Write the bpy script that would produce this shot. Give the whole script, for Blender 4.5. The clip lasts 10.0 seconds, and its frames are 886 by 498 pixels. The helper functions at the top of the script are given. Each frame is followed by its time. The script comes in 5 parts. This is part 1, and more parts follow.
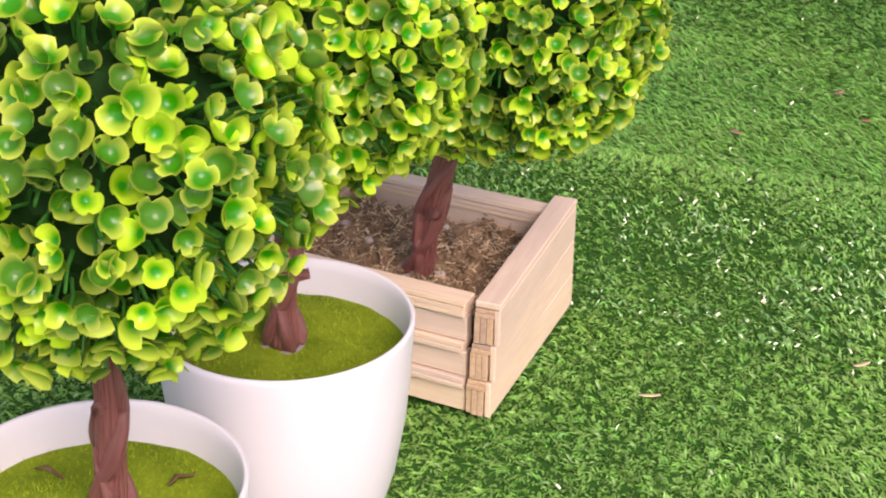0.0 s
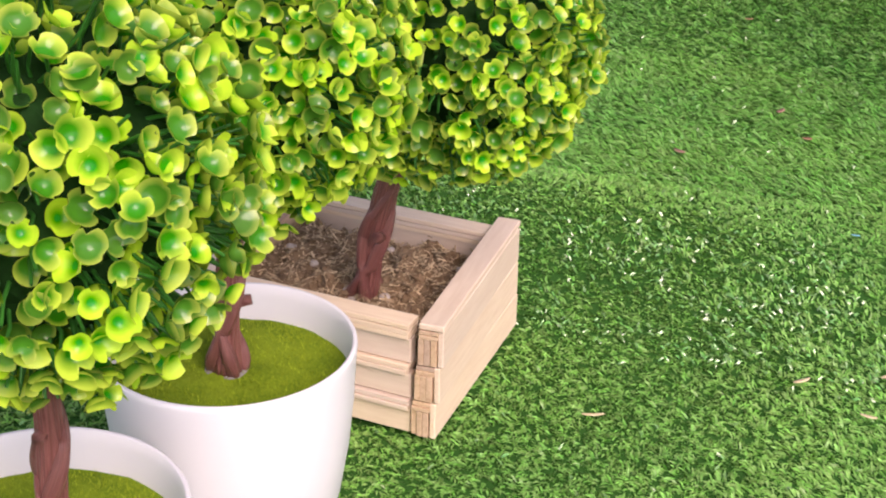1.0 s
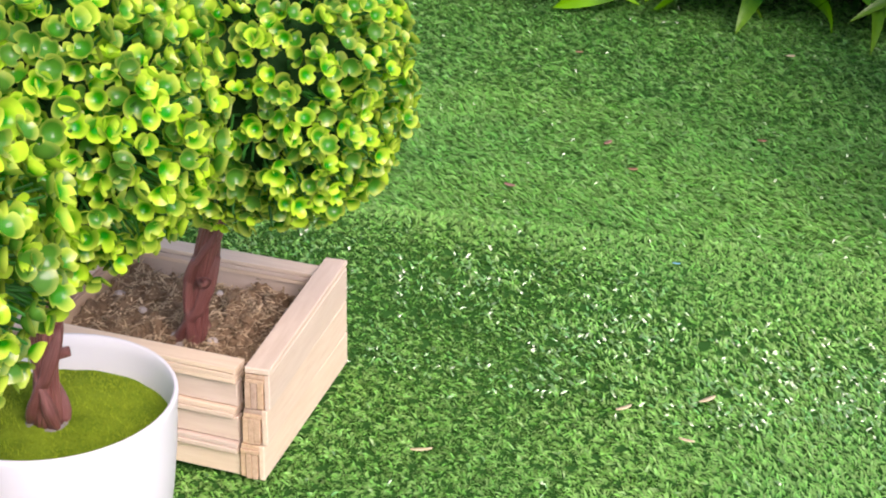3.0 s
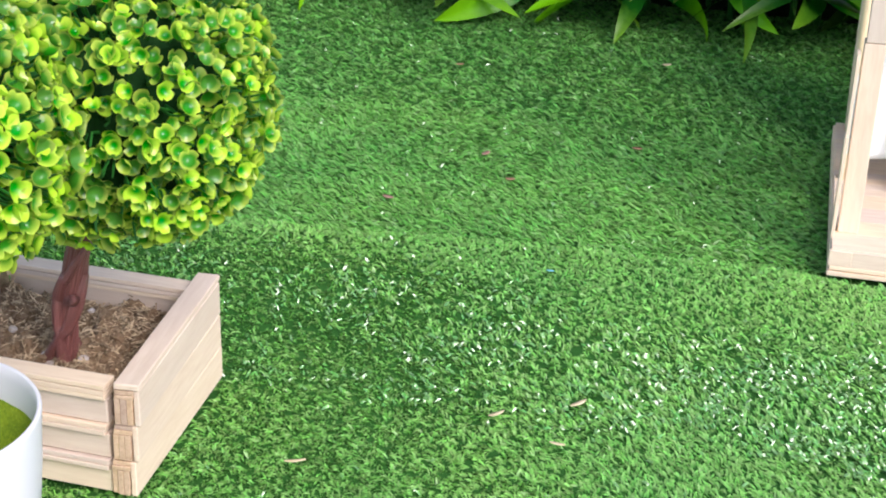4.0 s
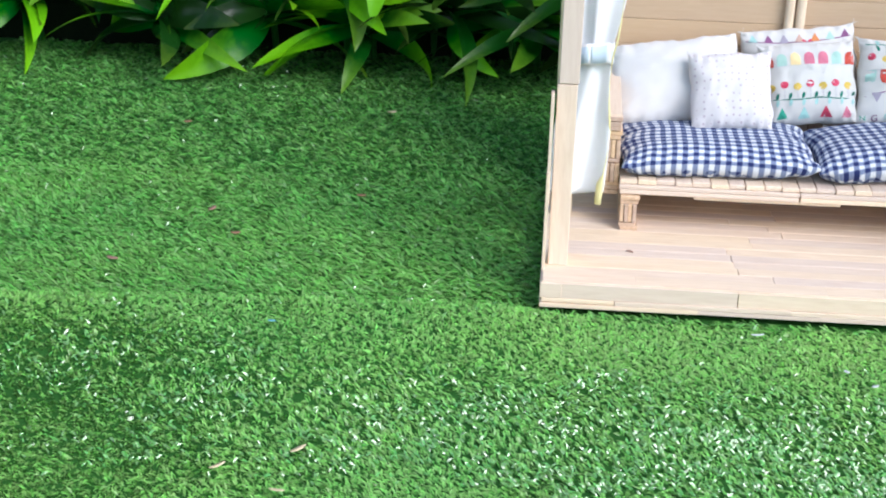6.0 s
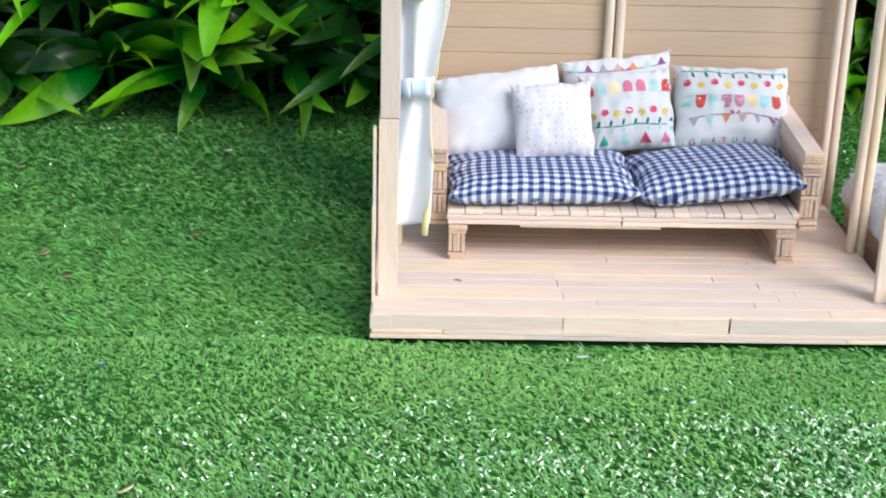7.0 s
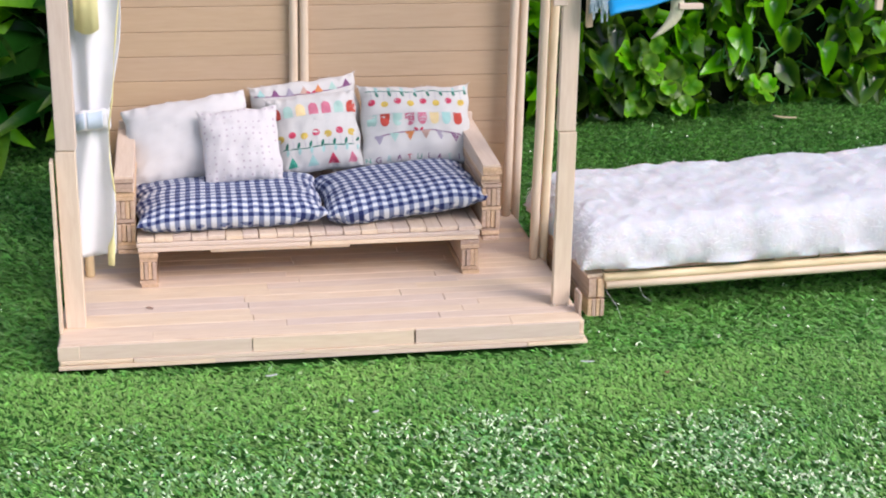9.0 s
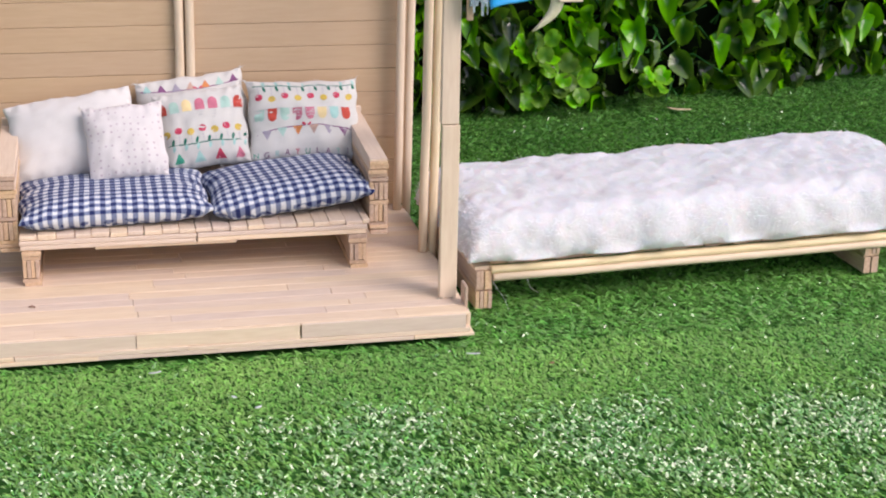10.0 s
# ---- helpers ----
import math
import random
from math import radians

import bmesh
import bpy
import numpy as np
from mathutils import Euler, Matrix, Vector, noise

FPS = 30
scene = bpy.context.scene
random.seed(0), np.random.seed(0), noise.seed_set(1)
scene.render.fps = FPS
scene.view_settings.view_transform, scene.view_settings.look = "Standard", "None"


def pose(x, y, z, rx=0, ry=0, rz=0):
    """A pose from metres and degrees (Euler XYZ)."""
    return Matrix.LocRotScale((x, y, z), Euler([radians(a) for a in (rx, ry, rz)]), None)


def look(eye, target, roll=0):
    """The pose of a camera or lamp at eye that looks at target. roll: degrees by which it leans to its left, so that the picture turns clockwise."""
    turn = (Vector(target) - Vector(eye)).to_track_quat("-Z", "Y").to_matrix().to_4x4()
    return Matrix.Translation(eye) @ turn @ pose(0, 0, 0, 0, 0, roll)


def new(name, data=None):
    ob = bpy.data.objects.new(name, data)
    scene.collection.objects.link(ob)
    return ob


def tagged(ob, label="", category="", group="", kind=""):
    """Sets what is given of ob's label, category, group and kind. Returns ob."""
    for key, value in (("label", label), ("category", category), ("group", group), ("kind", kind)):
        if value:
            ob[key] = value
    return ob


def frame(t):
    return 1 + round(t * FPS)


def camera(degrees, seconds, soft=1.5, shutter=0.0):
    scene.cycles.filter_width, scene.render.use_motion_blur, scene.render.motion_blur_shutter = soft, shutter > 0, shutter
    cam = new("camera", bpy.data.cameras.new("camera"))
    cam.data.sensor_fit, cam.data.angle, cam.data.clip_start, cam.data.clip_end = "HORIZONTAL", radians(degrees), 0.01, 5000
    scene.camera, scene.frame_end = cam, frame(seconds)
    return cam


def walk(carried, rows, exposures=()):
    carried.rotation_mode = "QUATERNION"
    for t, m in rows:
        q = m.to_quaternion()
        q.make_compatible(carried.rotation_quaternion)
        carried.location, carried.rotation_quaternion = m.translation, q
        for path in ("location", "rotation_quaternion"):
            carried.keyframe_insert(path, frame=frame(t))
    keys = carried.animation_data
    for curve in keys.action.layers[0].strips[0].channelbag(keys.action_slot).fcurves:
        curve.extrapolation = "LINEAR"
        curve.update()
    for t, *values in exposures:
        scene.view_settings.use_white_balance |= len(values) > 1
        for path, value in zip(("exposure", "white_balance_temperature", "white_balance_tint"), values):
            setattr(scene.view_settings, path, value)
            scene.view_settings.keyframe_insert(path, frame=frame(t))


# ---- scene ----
# The whole place is a tabletop-sized garden: lengths below are in centimetres, and part() turns them into metres.
PATH = [
    (0, (-0.07371, -0.75657, 0.31828), (-0.36416, -0.10113, -0.03675), 0.811),
    (0.5, (-0.07165, -0.75697, 0.32068), (-0.35417, -0.09600, -0.03046), 0.882),
    (1, (-0.06702, -0.75778, 0.32310), (-0.33909, -0.09040, -0.02414), 0.934),
    (1.5, (-0.06293, -0.75788, 0.32546), (-0.32147, -0.08335, -0.01829), 1.109),
    (2, (-0.05632, -0.75827, 0.32894), (-0.30007, -0.07621, -0.01073), 1.183),
    (3.5, (-0.04187, -0.76105, 0.33496), (-0.22952, -0.05701, 0.00464), 1.667),
    (4, (-0.03134, -0.76246, 0.33622), (-0.19502, -0.05050, 0.01015), 1.749),
    (4.5, (-0.02464, -0.76322, 0.33738), (-0.16385, -0.04373, 0.01652), 1.731),
    (5, (-0.01456, -0.76546, 0.34000), (-0.12844, -0.03907, 0.02473), 1.703),
    (6.5, (0.01420, -0.77884, 0.34767), (-0.00793, -0.03439, 0.05559), 1.341),
    (7, (0.02764, -0.78463, 0.35045), (0.03904, -0.03666, 0.06689), 1.208),
    (7.5, (0.04290, -0.79199, 0.35312), (0.08770, -0.04320, 0.07507), 1.052),
    (8, (0.05597, -0.79866, 0.35418), (0.13300, -0.05086, 0.08056), 1.069),
    (8.5, (0.06350, -0.80370, 0.35536), (0.16894, -0.05843, 0.08434), 1.063),
    (9, (0.07287, -0.80718, 0.35621), (0.20356, -0.06556, 0.08617), 1.044),
    (9.5, (0.08144, -0.81000, 0.35608), (0.23493, -0.07288, 0.08570), 1.101),
    (10, (0.09346, -0.81203, 0.35585), (0.26381, -0.07904, 0.08436), 1.367),
]
cam = camera(32.04, 10.0, soft=2.0)
walk(cam, [(t, look(eye, target, roll)) for t, eye, target, roll in PATH], exposures=[(0.0, 0.77, 7150.0, 28.0), (2.0, 0.88, 6750.0, 22.0), (3.5, 0.94, 6400.0, 20.0), (4.5, 0.89, 5800.0, 6.0), (6.5, 0.75, 5680.0, 8.0), (9.0, 0.50, 6200.0, 17.0), (10.0, 0.45, 6500.0, 18.0)])

# ---- light ----
SUN_FROM = Vector((0.60, -0.56, 0.70)).normalized()
world = bpy.data.worlds.new("sky")
scene.world = world
world.use_nodes = True
sky = world.node_tree.nodes.new("ShaderNodeTexSky")
sky.sky_type = "NISHITA"
sky.sun_disc = False
sky.sun_elevation = math.asin(SUN_FROM.z)
sky.sun_rotation = math.atan2(SUN_FROM.x, SUN_FROM.y)
back = world.node_tree.nodes["Background"]
back.inputs["Strength"].default_value = 0.15
haze = world.node_tree.nodes.new("ShaderNodeHueSaturation")
haze.inputs["Saturation"].default_value = 0.62
world.node_tree.links.new(sky.outputs["Color"], haze.inputs["Color"])
world.node_tree.links.new(haze.outputs["Color"], back.inputs["Color"])
sun_data = bpy.data.lights.new("sun", "SUN")
sun_data.energy = 2.0
sun_data.angle = radians(34)
sun_data.color = (1.0, 0.88, 0.815)
sun = new("sun", sun_data)
sun.matrix_world = look(SUN_FROM * 3, (0, 0, 0))


# ---- materials ----
class Nodes:
    """A small wrapper round a material's node tree."""

    def __init__(self, name):
        self.mat = bpy.data.materials.new(name)
        self.mat.use_nodes = True
        self.tree = self.mat.node_tree
        self.bsdf = self.tree.nodes["Principled BSDF"]
        self.out = self.tree.nodes["Material Output"]

    def add(self, kind, operation=""):
        node = self.tree.nodes.new(kind)
        if operation:
            node.operation = operation
        return node

    def link(self, a, b):
        self.tree.links.new(a, b)

    def value(self, socket, v):
        if isinstance(v, (int, float, tuple)):
            socket.default_value = v
        else:
            self.link(v, socket)

    def coords(self, which="Object", scale=(1, 1, 1)):
        c = self.add("ShaderNodeTexCoord")
        m = self.add("ShaderNodeMapping")
        m.inputs["Scale"].default_value = scale
        self.link(c.outputs[which], m.inputs["Vector"])
        return m.outputs["Vector"]

    def noise(self, vector, scale, detail=4.0, rough=0.55, distortion=0.0):
        n = self.add("ShaderNodeTexNoise")
        n.inputs["Scale"].default_value, n.inputs["Detail"].default_value = scale, detail
        n.inputs["Roughness"].default_value, n.inputs["Distortion"].default_value = rough, distortion
        self.link(vector, n.inputs["Vector"])
        return n.outputs["Fac"]

    def ramp(self, fac, *stops):
        r = self.add("ShaderNodeValToRGB")
        while len(r.color_ramp.elements) < len(stops):
            r.color_ramp.elements.new(0.5)
        for e, (p, c) in zip(r.color_ramp.elements, stops):
            e.position, e.color = p, (*c, 1) if len(c) == 3 else c
        self.link(fac, r.inputs["Fac"])
        return r.outputs["Color"]

    def mix(self, fac, a, b, blend="MIX"):
        m = self.add("ShaderNodeMix")
        m.data_type, m.blend_type = "RGBA", blend
        self.value(m.inputs[0], fac)
        for socket, v in ((m.inputs[6], a), (m.inputs[7], b)):
            self.value(socket, (*v, 1) if isinstance(v, tuple) and len(v) == 3 else v)
        return m.outputs[2]

    def math(self, op, a, b=0.0):
        m = self.add("ShaderNodeMath", operation=op)
        self.value(m.inputs[0], a)
        self.value(m.inputs[1], b)
        return m.outputs[0]

    def hsv(self, color, hue=0.5, sat=1.0, val=1.0):
        h = self.add("ShaderNodeHueSaturation")
        self.value(h.inputs["Hue"], hue)
        self.value(h.inputs["Saturation"], sat)
        self.value(h.inputs["Value"], val)
        self.link(color, h.inputs["Color"])
        return h.outputs["Color"]

    def random(self, lo, hi, island=False):
        info = self.add("ShaderNodeNewGeometry" if island else "ShaderNodeObjectInfo")
        m = self.add("ShaderNodeMapRange")
        self.link(info.outputs["Random Per Island" if island else "Random"], m.inputs["Value"])
        m.inputs["To Min"].default_value, m.inputs["To Max"].default_value = lo, hi
        return m.outputs["Result"]

    def bump(self, height, strength=0.3, distance=0.0005):
        b = self.add("ShaderNodeBump")
        b.inputs["Strength"].default_value, b.inputs["Distance"].default_value = strength, distance
        self.link(height, b.inputs["Height"])
        self.link(b.outputs["Normal"], self.bsdf.inputs["Normal"])

    def done(self, color, rough=0.5, spec=0.5, translucent=0.0, metallic=0.0):
        self.value(self.bsdf.inputs["Base Color"], (*color, 1) if isinstance(color, tuple) else color)
        self.value(self.bsdf.inputs["Roughness"], rough)
        self.bsdf.inputs["Specular IOR Level"].default_value = spec
        self.bsdf.inputs["Metallic"].default_value = metallic
        if translucent:
            t = self.add("ShaderNodeBsdfTranslucent")
            self.value(t.inputs["Color"], (*color, 1) if isinstance(color, tuple) else color)
            m = self.add("ShaderNodeMixShader")
            m.inputs[0].default_value = translucent
            self.link(self.bsdf.outputs[0], m.inputs[1])
            self.link(t.outputs[0], m.inputs[2])
            self.link(m.outputs[0], self.out.inputs["Surface"])
        return self.mat


def wood(name, light, dark, rough=0.6, spread=0.12, tone=1.0):
    """Pale stick wood with the grain along each piece's own x axis."""
    n = Nodes(name)
    shift = n.add("ShaderNodeVectorMath", operation="ADD")
    n.link(n.coords("Object", (9, 90, 90)), shift.inputs[0])
    n.link(n.random(0, 40), shift.inputs[1])
    v = shift.outputs[0]
    grain = n.noise(v, 5.0, 6, 0.65, 0.4)
    broad = n.noise(v, 0.7, 2, 0.5, 1.0)
    streak = n.noise(v, 1.6, 3, 0.6)
    base = n.ramp(grain, (0.3, dark), (0.62, light))
    base = n.mix(n.ramp(broad, (0.35, (0, 0, 0)), (0.75, (0.45,) * 3)), base, tuple(c * 0.86 for c in light))
    spots = n.ramp(streak, (0.70, (0, 0, 0)), (0.80, (0.5,) * 3))
    base = n.mix(spots, base, tuple(c * f for c, f in zip(dark, (0.72, 0.62, 0.5))))
    base = n.hsv(base, n.random(0.5 - 0.008 * tone, 0.5 + 0.008 * tone), n.random(1 - 0.15 * tone, 1 + 0.12 * tone), n.random(1 - spread, 1 + spread * 0.6))
    n.bump(grain, 0.25, 0.0003)
    return n.done(base, rough, 0.35)


def speckled(name, a, b, scale, rough=0.6, spec=0.4, relief=0.2, translucent=0.0, island=False, spread=0.1, fine=None, metallic=0.0):
    """A plain surface with variation at two scales."""
    n = Nodes(name)
    v = n.coords()
    broad, close = n.noise(v, scale, 3), n.noise(v, fine or scale * 9, 4, 0.65)
    base = n.mix(n.ramp(broad, (0.3, (0, 0, 0)), (0.7, (1, 1, 1))), a, b)
    base = n.mix(0.35, base, n.ramp(close, (0.3, tuple(c * 0.75 for c in a)), (0.7, tuple(min(c * 1.2, 0.95) for c in b))))
    base = n.hsv(base, 0.5, 1.0, n.random(1 - spread, 1 + spread, island))
    n.bump(close, relief, 0.0004)
    return n.done(base, rough, spec, translucent, metallic)


def leafy(name, heart, edge, rough, translucent=0.25, island=False, middle=0.55, hue=0.02, width=0.3, deep=0.75, gloss=0.38, blotch=0.3, vary=0.16):
    """Plastic leaf: the heart's colour runs into the edge's by the UV's v, veined along u."""
    n = Nodes(name)
    uv = n.coords("UV")
    sep = n.add("ShaderNodeSeparateXYZ")
    n.link(uv, sep.inputs[0])
    patch = n.noise(n.coords(), 160, 3)
    fac = n.math("ADD", sep.outputs["Y"], n.math("MULTIPLY", n.math("SUBTRACT", patch, 0.5), blotch))
    fac = n.math("ADD", fac, n.random(-vary, vary, island))
    base = n.mix(n.ramp(fac, (middle - width / 2, (0, 0, 0)), (middle + width / 2, (1, 1, 1))), heart, edge)
    base = n.hsv(base, n.random(0.5 - hue, 0.5 + hue, island), n.random(0.9, 1.08, island), n.random(deep, 1.15, island))
    n.bump(n.noise(n.coords("UV", (60, 4, 1)), 1.0, 2), 0.12, 0.0004)
    return n.done(base, n.random(rough * 0.75, rough * 1.35, island), gloss, translucent)


STICK = wood("pale_stick_wood", (0.77, 0.62, 0.48), (0.68, 0.52, 0.385))
FLOORWOOD = wood("pale_floor_wood", (0.79, 0.635, 0.485), (0.67, 0.505, 0.37), 0.45, 0.08)
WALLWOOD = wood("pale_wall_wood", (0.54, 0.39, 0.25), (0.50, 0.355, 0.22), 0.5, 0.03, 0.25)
ROD = wood("round_stick_wood", (0.80, 0.65, 0.45), (0.68, 0.51, 0.32), 0.5)
ENDWOOD = wood("cut_stick_wood", (0.64, 0.46, 0.32), (0.46, 0.31, 0.20), 0.7, 0.18)
ENDGRAIN = wood("dark_cut_ends", (0.60, 0.43, 0.31), (0.42, 0.28, 0.19), 0.75, 0.2)
POT = Nodes("white_pot_plastic")
_p = POT.noise(POT.coords(), 30, 3)
POT.bump(POT.noise(POT.coords(), 700, 2), 0.04, 0.0002)
POT = POT.done(POT.mix(_p, (0.745, 0.73, 0.765), (0.765, 0.75, 0.785)), 0.38, 0.45)
MOSS = speckled("moss_flock", (0.09, 0.16, 0.008), (0.23, 0.32, 0.02), 70, 0.9, 0.1, 0.6, fine=900)
MOSS_TIP = speckled("moss_flock_tips", (0.15, 0.23, 0.012), (0.38, 0.48, 0.035), 60, 0.9, 0.1, 0.3, fine=900, island=True, spread=0.35)
BARK = Nodes("brown_trunk_plastic")
_v = BARK.coords("UV", (26, 2.4, 1))
_g = BARK.noise(_v, 1.0, 4, 0.6, 1.6)
BARK.bump(_g, 0.7, 0.0011)
BARK = BARK.done(BARK.ramp(_g, (0.3, (0.12, 0.036, 0.030)), (0.65, (0.245, 0.098, 0.085))), 0.34, 0.5)
LEAF = leafy("variegated_leaf_plastic", (0.035, 0.285, 0.006), (0.63, 0.77, 0.085), 0.19, 0.30, False, 0.76, 0.028, 0.60, 0.84, 0.42, 0.3, 0.32)
LEAF_REST = leafy("variegated_leaf_plastic_rest", (0.035, 0.285, 0.006), (0.63, 0.77, 0.085), 0.19, 0.30, True, 0.76, 0.028, 0.60, 0.84, 0.42, 0.3, 0.32)
STEM = speckled("green_stem_plastic", (0.02, 0.13, 0.02), (0.04, 0.22, 0.03), 90, 0.4)
# Dark green that paints the shaded depth inside the crowns.
CORE = speckled("crown_shade_core", (0.006, 0.03, 0.005), (0.012, 0.055, 0.010), 90, 0.8, 0.15)
LILY = leafy("long_leaf_plastic", (0.010, 0.105, 0.006), (0.20, 0.42, 0.016), 0.27, 0.18, False, 0.88, 0.02, 0.7, 0.25, 0.24, 0.3, 0.34)
IVY = leafy("ivy_leaf_plastic", (0.010, 0.095, 0.004), (0.15, 0.36, 0.009), 0.15, 0.16, False, 0.75, 0.025, 1.0, 0.22, 0.45, 0.3, 0.34)
IVY_REST = leafy("ivy_leaf_plastic_rest", (0.010, 0.095, 0.004), (0.15, 0.36, 0.009), 0.15, 0.16, True, 0.75, 0.025, 1.0, 0.22, 0.45, 0.3, 0.34)
CLOVER = leafy("clover_leaf_plastic", (0.05, 0.25, 0.008), (0.19, 0.47, 0.014), 0.24, 0.16, False, 0.6, 0.02, 1.0, 0.4, 0.2)
# Near-black colour stands in for the deep shade between and behind the leaves.
GAPSHADE = speckled("leaf_gap_shade", (0.004, 0.007, 0.004), (0.008, 0.013, 0.006), 40, 1.0, 0.0)
WHITEBOARD = speckled("white_skirting_paint", (0.26, 0.27, 0.27), (0.32, 0.32, 0.32), 9, 0.5, 0.4, 0.05)


def turf_material(name, low, high, gloss, rough, spread):
    """Plastic grass: self-shade painted in as a darker root, paler at the tip, patchy over the sheet, each tuft of its
    own tone.
    """
    n = Nodes(name)
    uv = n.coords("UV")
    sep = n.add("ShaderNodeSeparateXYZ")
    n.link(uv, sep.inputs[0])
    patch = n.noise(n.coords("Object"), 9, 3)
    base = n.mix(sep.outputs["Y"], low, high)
    base = n.mix(n.ramp(patch, (0.35, (0, 0, 0)), (0.7, (0.4,) * 3)), base, tuple(c * f for c, f in zip(high, (1.35, 1.1, 1.0))))
    tuft = n.add("ShaderNodeUVMap")
    tuft.uv_map = "tuft"
    tone = n.add("ShaderNodeSeparateXYZ")
    n.link(tuft.outputs["UV"], tone.inputs[0])
    base = n.hsv(base, 0.5, 1.0, n.math("ADD", 0.72, n.math("MULTIPLY", tone.outputs["X"], 0.56)))
    base = n.hsv(base, n.random(0.485, 0.512, True), n.random(0.9, 1.05, True), n.random(1 - spread, 1 + spread, True))
    return n.done(base, n.random(rough * 0.7, rough * 1.3, True), gloss, 0.2)


# The back sheet's green is lowered to paint in light fading towards the back.
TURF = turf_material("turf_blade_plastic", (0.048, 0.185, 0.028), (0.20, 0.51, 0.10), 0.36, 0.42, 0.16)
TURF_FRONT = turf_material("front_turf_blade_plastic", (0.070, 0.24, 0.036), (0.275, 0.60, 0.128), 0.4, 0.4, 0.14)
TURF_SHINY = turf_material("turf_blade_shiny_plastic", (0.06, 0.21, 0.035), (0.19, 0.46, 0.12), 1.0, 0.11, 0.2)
# Backing coloured extra dark to paint the shaded gaps between tufts.
TURF_BED = speckled("gap_shaded_turf_backing", (0.018, 0.075, 0.011), (0.032, 0.115, 0.018), 14, 0.85, 0.15, 0.4, fine=420)


def cloth(name, color, weave=1500, rough=0.85, thin=0.12):
    n = Nodes(name)
    v = n.coords()
    close = n.noise(v, weave, 2)
    broad = n.noise(v, 45, 3)
    n.bump(n.math("ADD", n.math("MULTIPLY", close, 0.4), broad), 0.3, 0.0006)
    n.bsdf.inputs["Sheen Weight"].default_value = 0.15
    return n.done(n.mix(n.ramp(broad, (0.3, (0, 0, 0)), (0.8, (1, 1, 1))), color, tuple(c * 0.93 for c in color)), rough, 0.2, thin)


WHITECLOTH = cloth("white_cotton", (0.72, 0.705, 0.685))
PRINTCLOTH = cloth("off_white_cotton", (0.70, 0.685, 0.65))
CURTAIN = cloth("white_voile", (0.88, 0.88, 0.89), thin=0.15)
TIE = cloth("pale_blue_cotton", (0.60, 0.71, 0.82), thin=0.15)
YELLOW = cloth("yellow_trim", (0.90, 0.83, 0.42))


def gingham():
    n = Nodes("navy_gingham")
    uv = n.coords("UV")
    sep = n.add("ShaderNodeSeparateXYZ")
    n.link(uv, sep.inputs[0])
    bands = [n.math("LESS_THAN", n.math("FRACT", n.math("DIVIDE", sep.outputs[a], 0.64)), 0.5) for a in ("X", "Y")]
    both = n.math("MULTIPLY", n.math("ADD", *bands), 0.5)
    color = n.ramp(both, (0.0, (0.70, 0.72, 0.75)), (0.5, (0.20, 0.24, 0.37)), (1.0, (0.020, 0.030, 0.115)))
    weave = n.noise(n.coords("UV", (14, 14, 1)), 4, 2)
    color = n.mix(0.5, color, n.ramp(weave, (0.3, (0.62,) * 3), (0.7, (1.0,) * 3)), "MULTIPLY")
    n.bump(weave, 0.25, 0.0004)
    return n.done(color, 0.85, 0.2)


GINGHAM = gingham()


def dotted():
    n = Nodes("dotted_cotton")
    uv = n.coords("UV", (2.3, 2.3, 1))
    v = n.add("ShaderNodeTexVoronoi")
    v.inputs["Scale"].default_value, v.inputs["Randomness"].default_value = 1.0, 0.25
    n.link(uv, v.inputs["Vector"])
    dots = n.ramp(v.outputs["Distance"], (0.13, (1, 1, 1)), (0.2, (0, 0, 0)))
    n.bump(n.noise(n.coords(), 900, 2), 0.2, 0.0004)
    return n.done(n.mix(dots, (0.70, 0.665, 0.66), (0.53, 0.45, 0.49)), 0.85, 0.2, 0.1)


DOTTED = dotted()
PRINTS = {k: cloth("print_" + k, c) for k, c in dict(red=(0.56, 0.085, 0.06), pink=(0.64, 0.20, 0.28), sage=(0.45, 0.66, 0.58), cream=(0.85, 0.68, 0.36), yellow=(0.72, 0.52, 0.11), green=(0.06, 0.36, 0.25), orange=(0.70, 0.27, 0.10), grey=(0.42, 0.38, 0.46), mint=(0.40, 0.66, 0.62), rose=(0.62, 0.07, 0.13), deep=(0.03, 0.20, 0.14), tan=(0.62, 0.42, 0.34), plum=(0.25, 0.10, 0.22), white=(0.66, 0.655, 0.64)).items()}


# ---- builders ----
def part(name, bm, material, parent=None, label="", smooth=False, matrix=None):
    """Links a bmesh in centimetres as one mesh object in metres, under a thing or a part."""
    for v in bm.verts:
        v.co *= 0.01
    mesh = bpy.data.meshes.new(name)
    bm.to_mesh(mesh)
    bm.free()
    return place(name, mesh, material, parent, label, smooth, matrix)


def place(name, mesh, material, parent=None, label="", smooth=False, matrix=None):
    if material and not mesh.materials:
        mesh.materials.append(material)
    if smooth:
        mesh.polygons.foreach_set("use_smooth", [True] * len(mesh.polygons))
    ob = new(name, mesh)
    if parent:
        ob.parent = parent
    if matrix:
        ob.matrix_basis = matrix
    return tagged(ob, label=label)


def cm(x, y, z, rx=0, ry=0, rz=0):
    """A pose from centimetres and degrees."""
    return pose(x * 0.01, y * 0.01, z * 0.01, rx, ry, rz)


def thing(name, label, category, group="", matrix=None, kind=""):
    ob = new(name)
    ob.empty_display_size = 0.01
    if matrix:
        ob.matrix_basis = matrix
    return tagged(ob, label, category, group, kind)


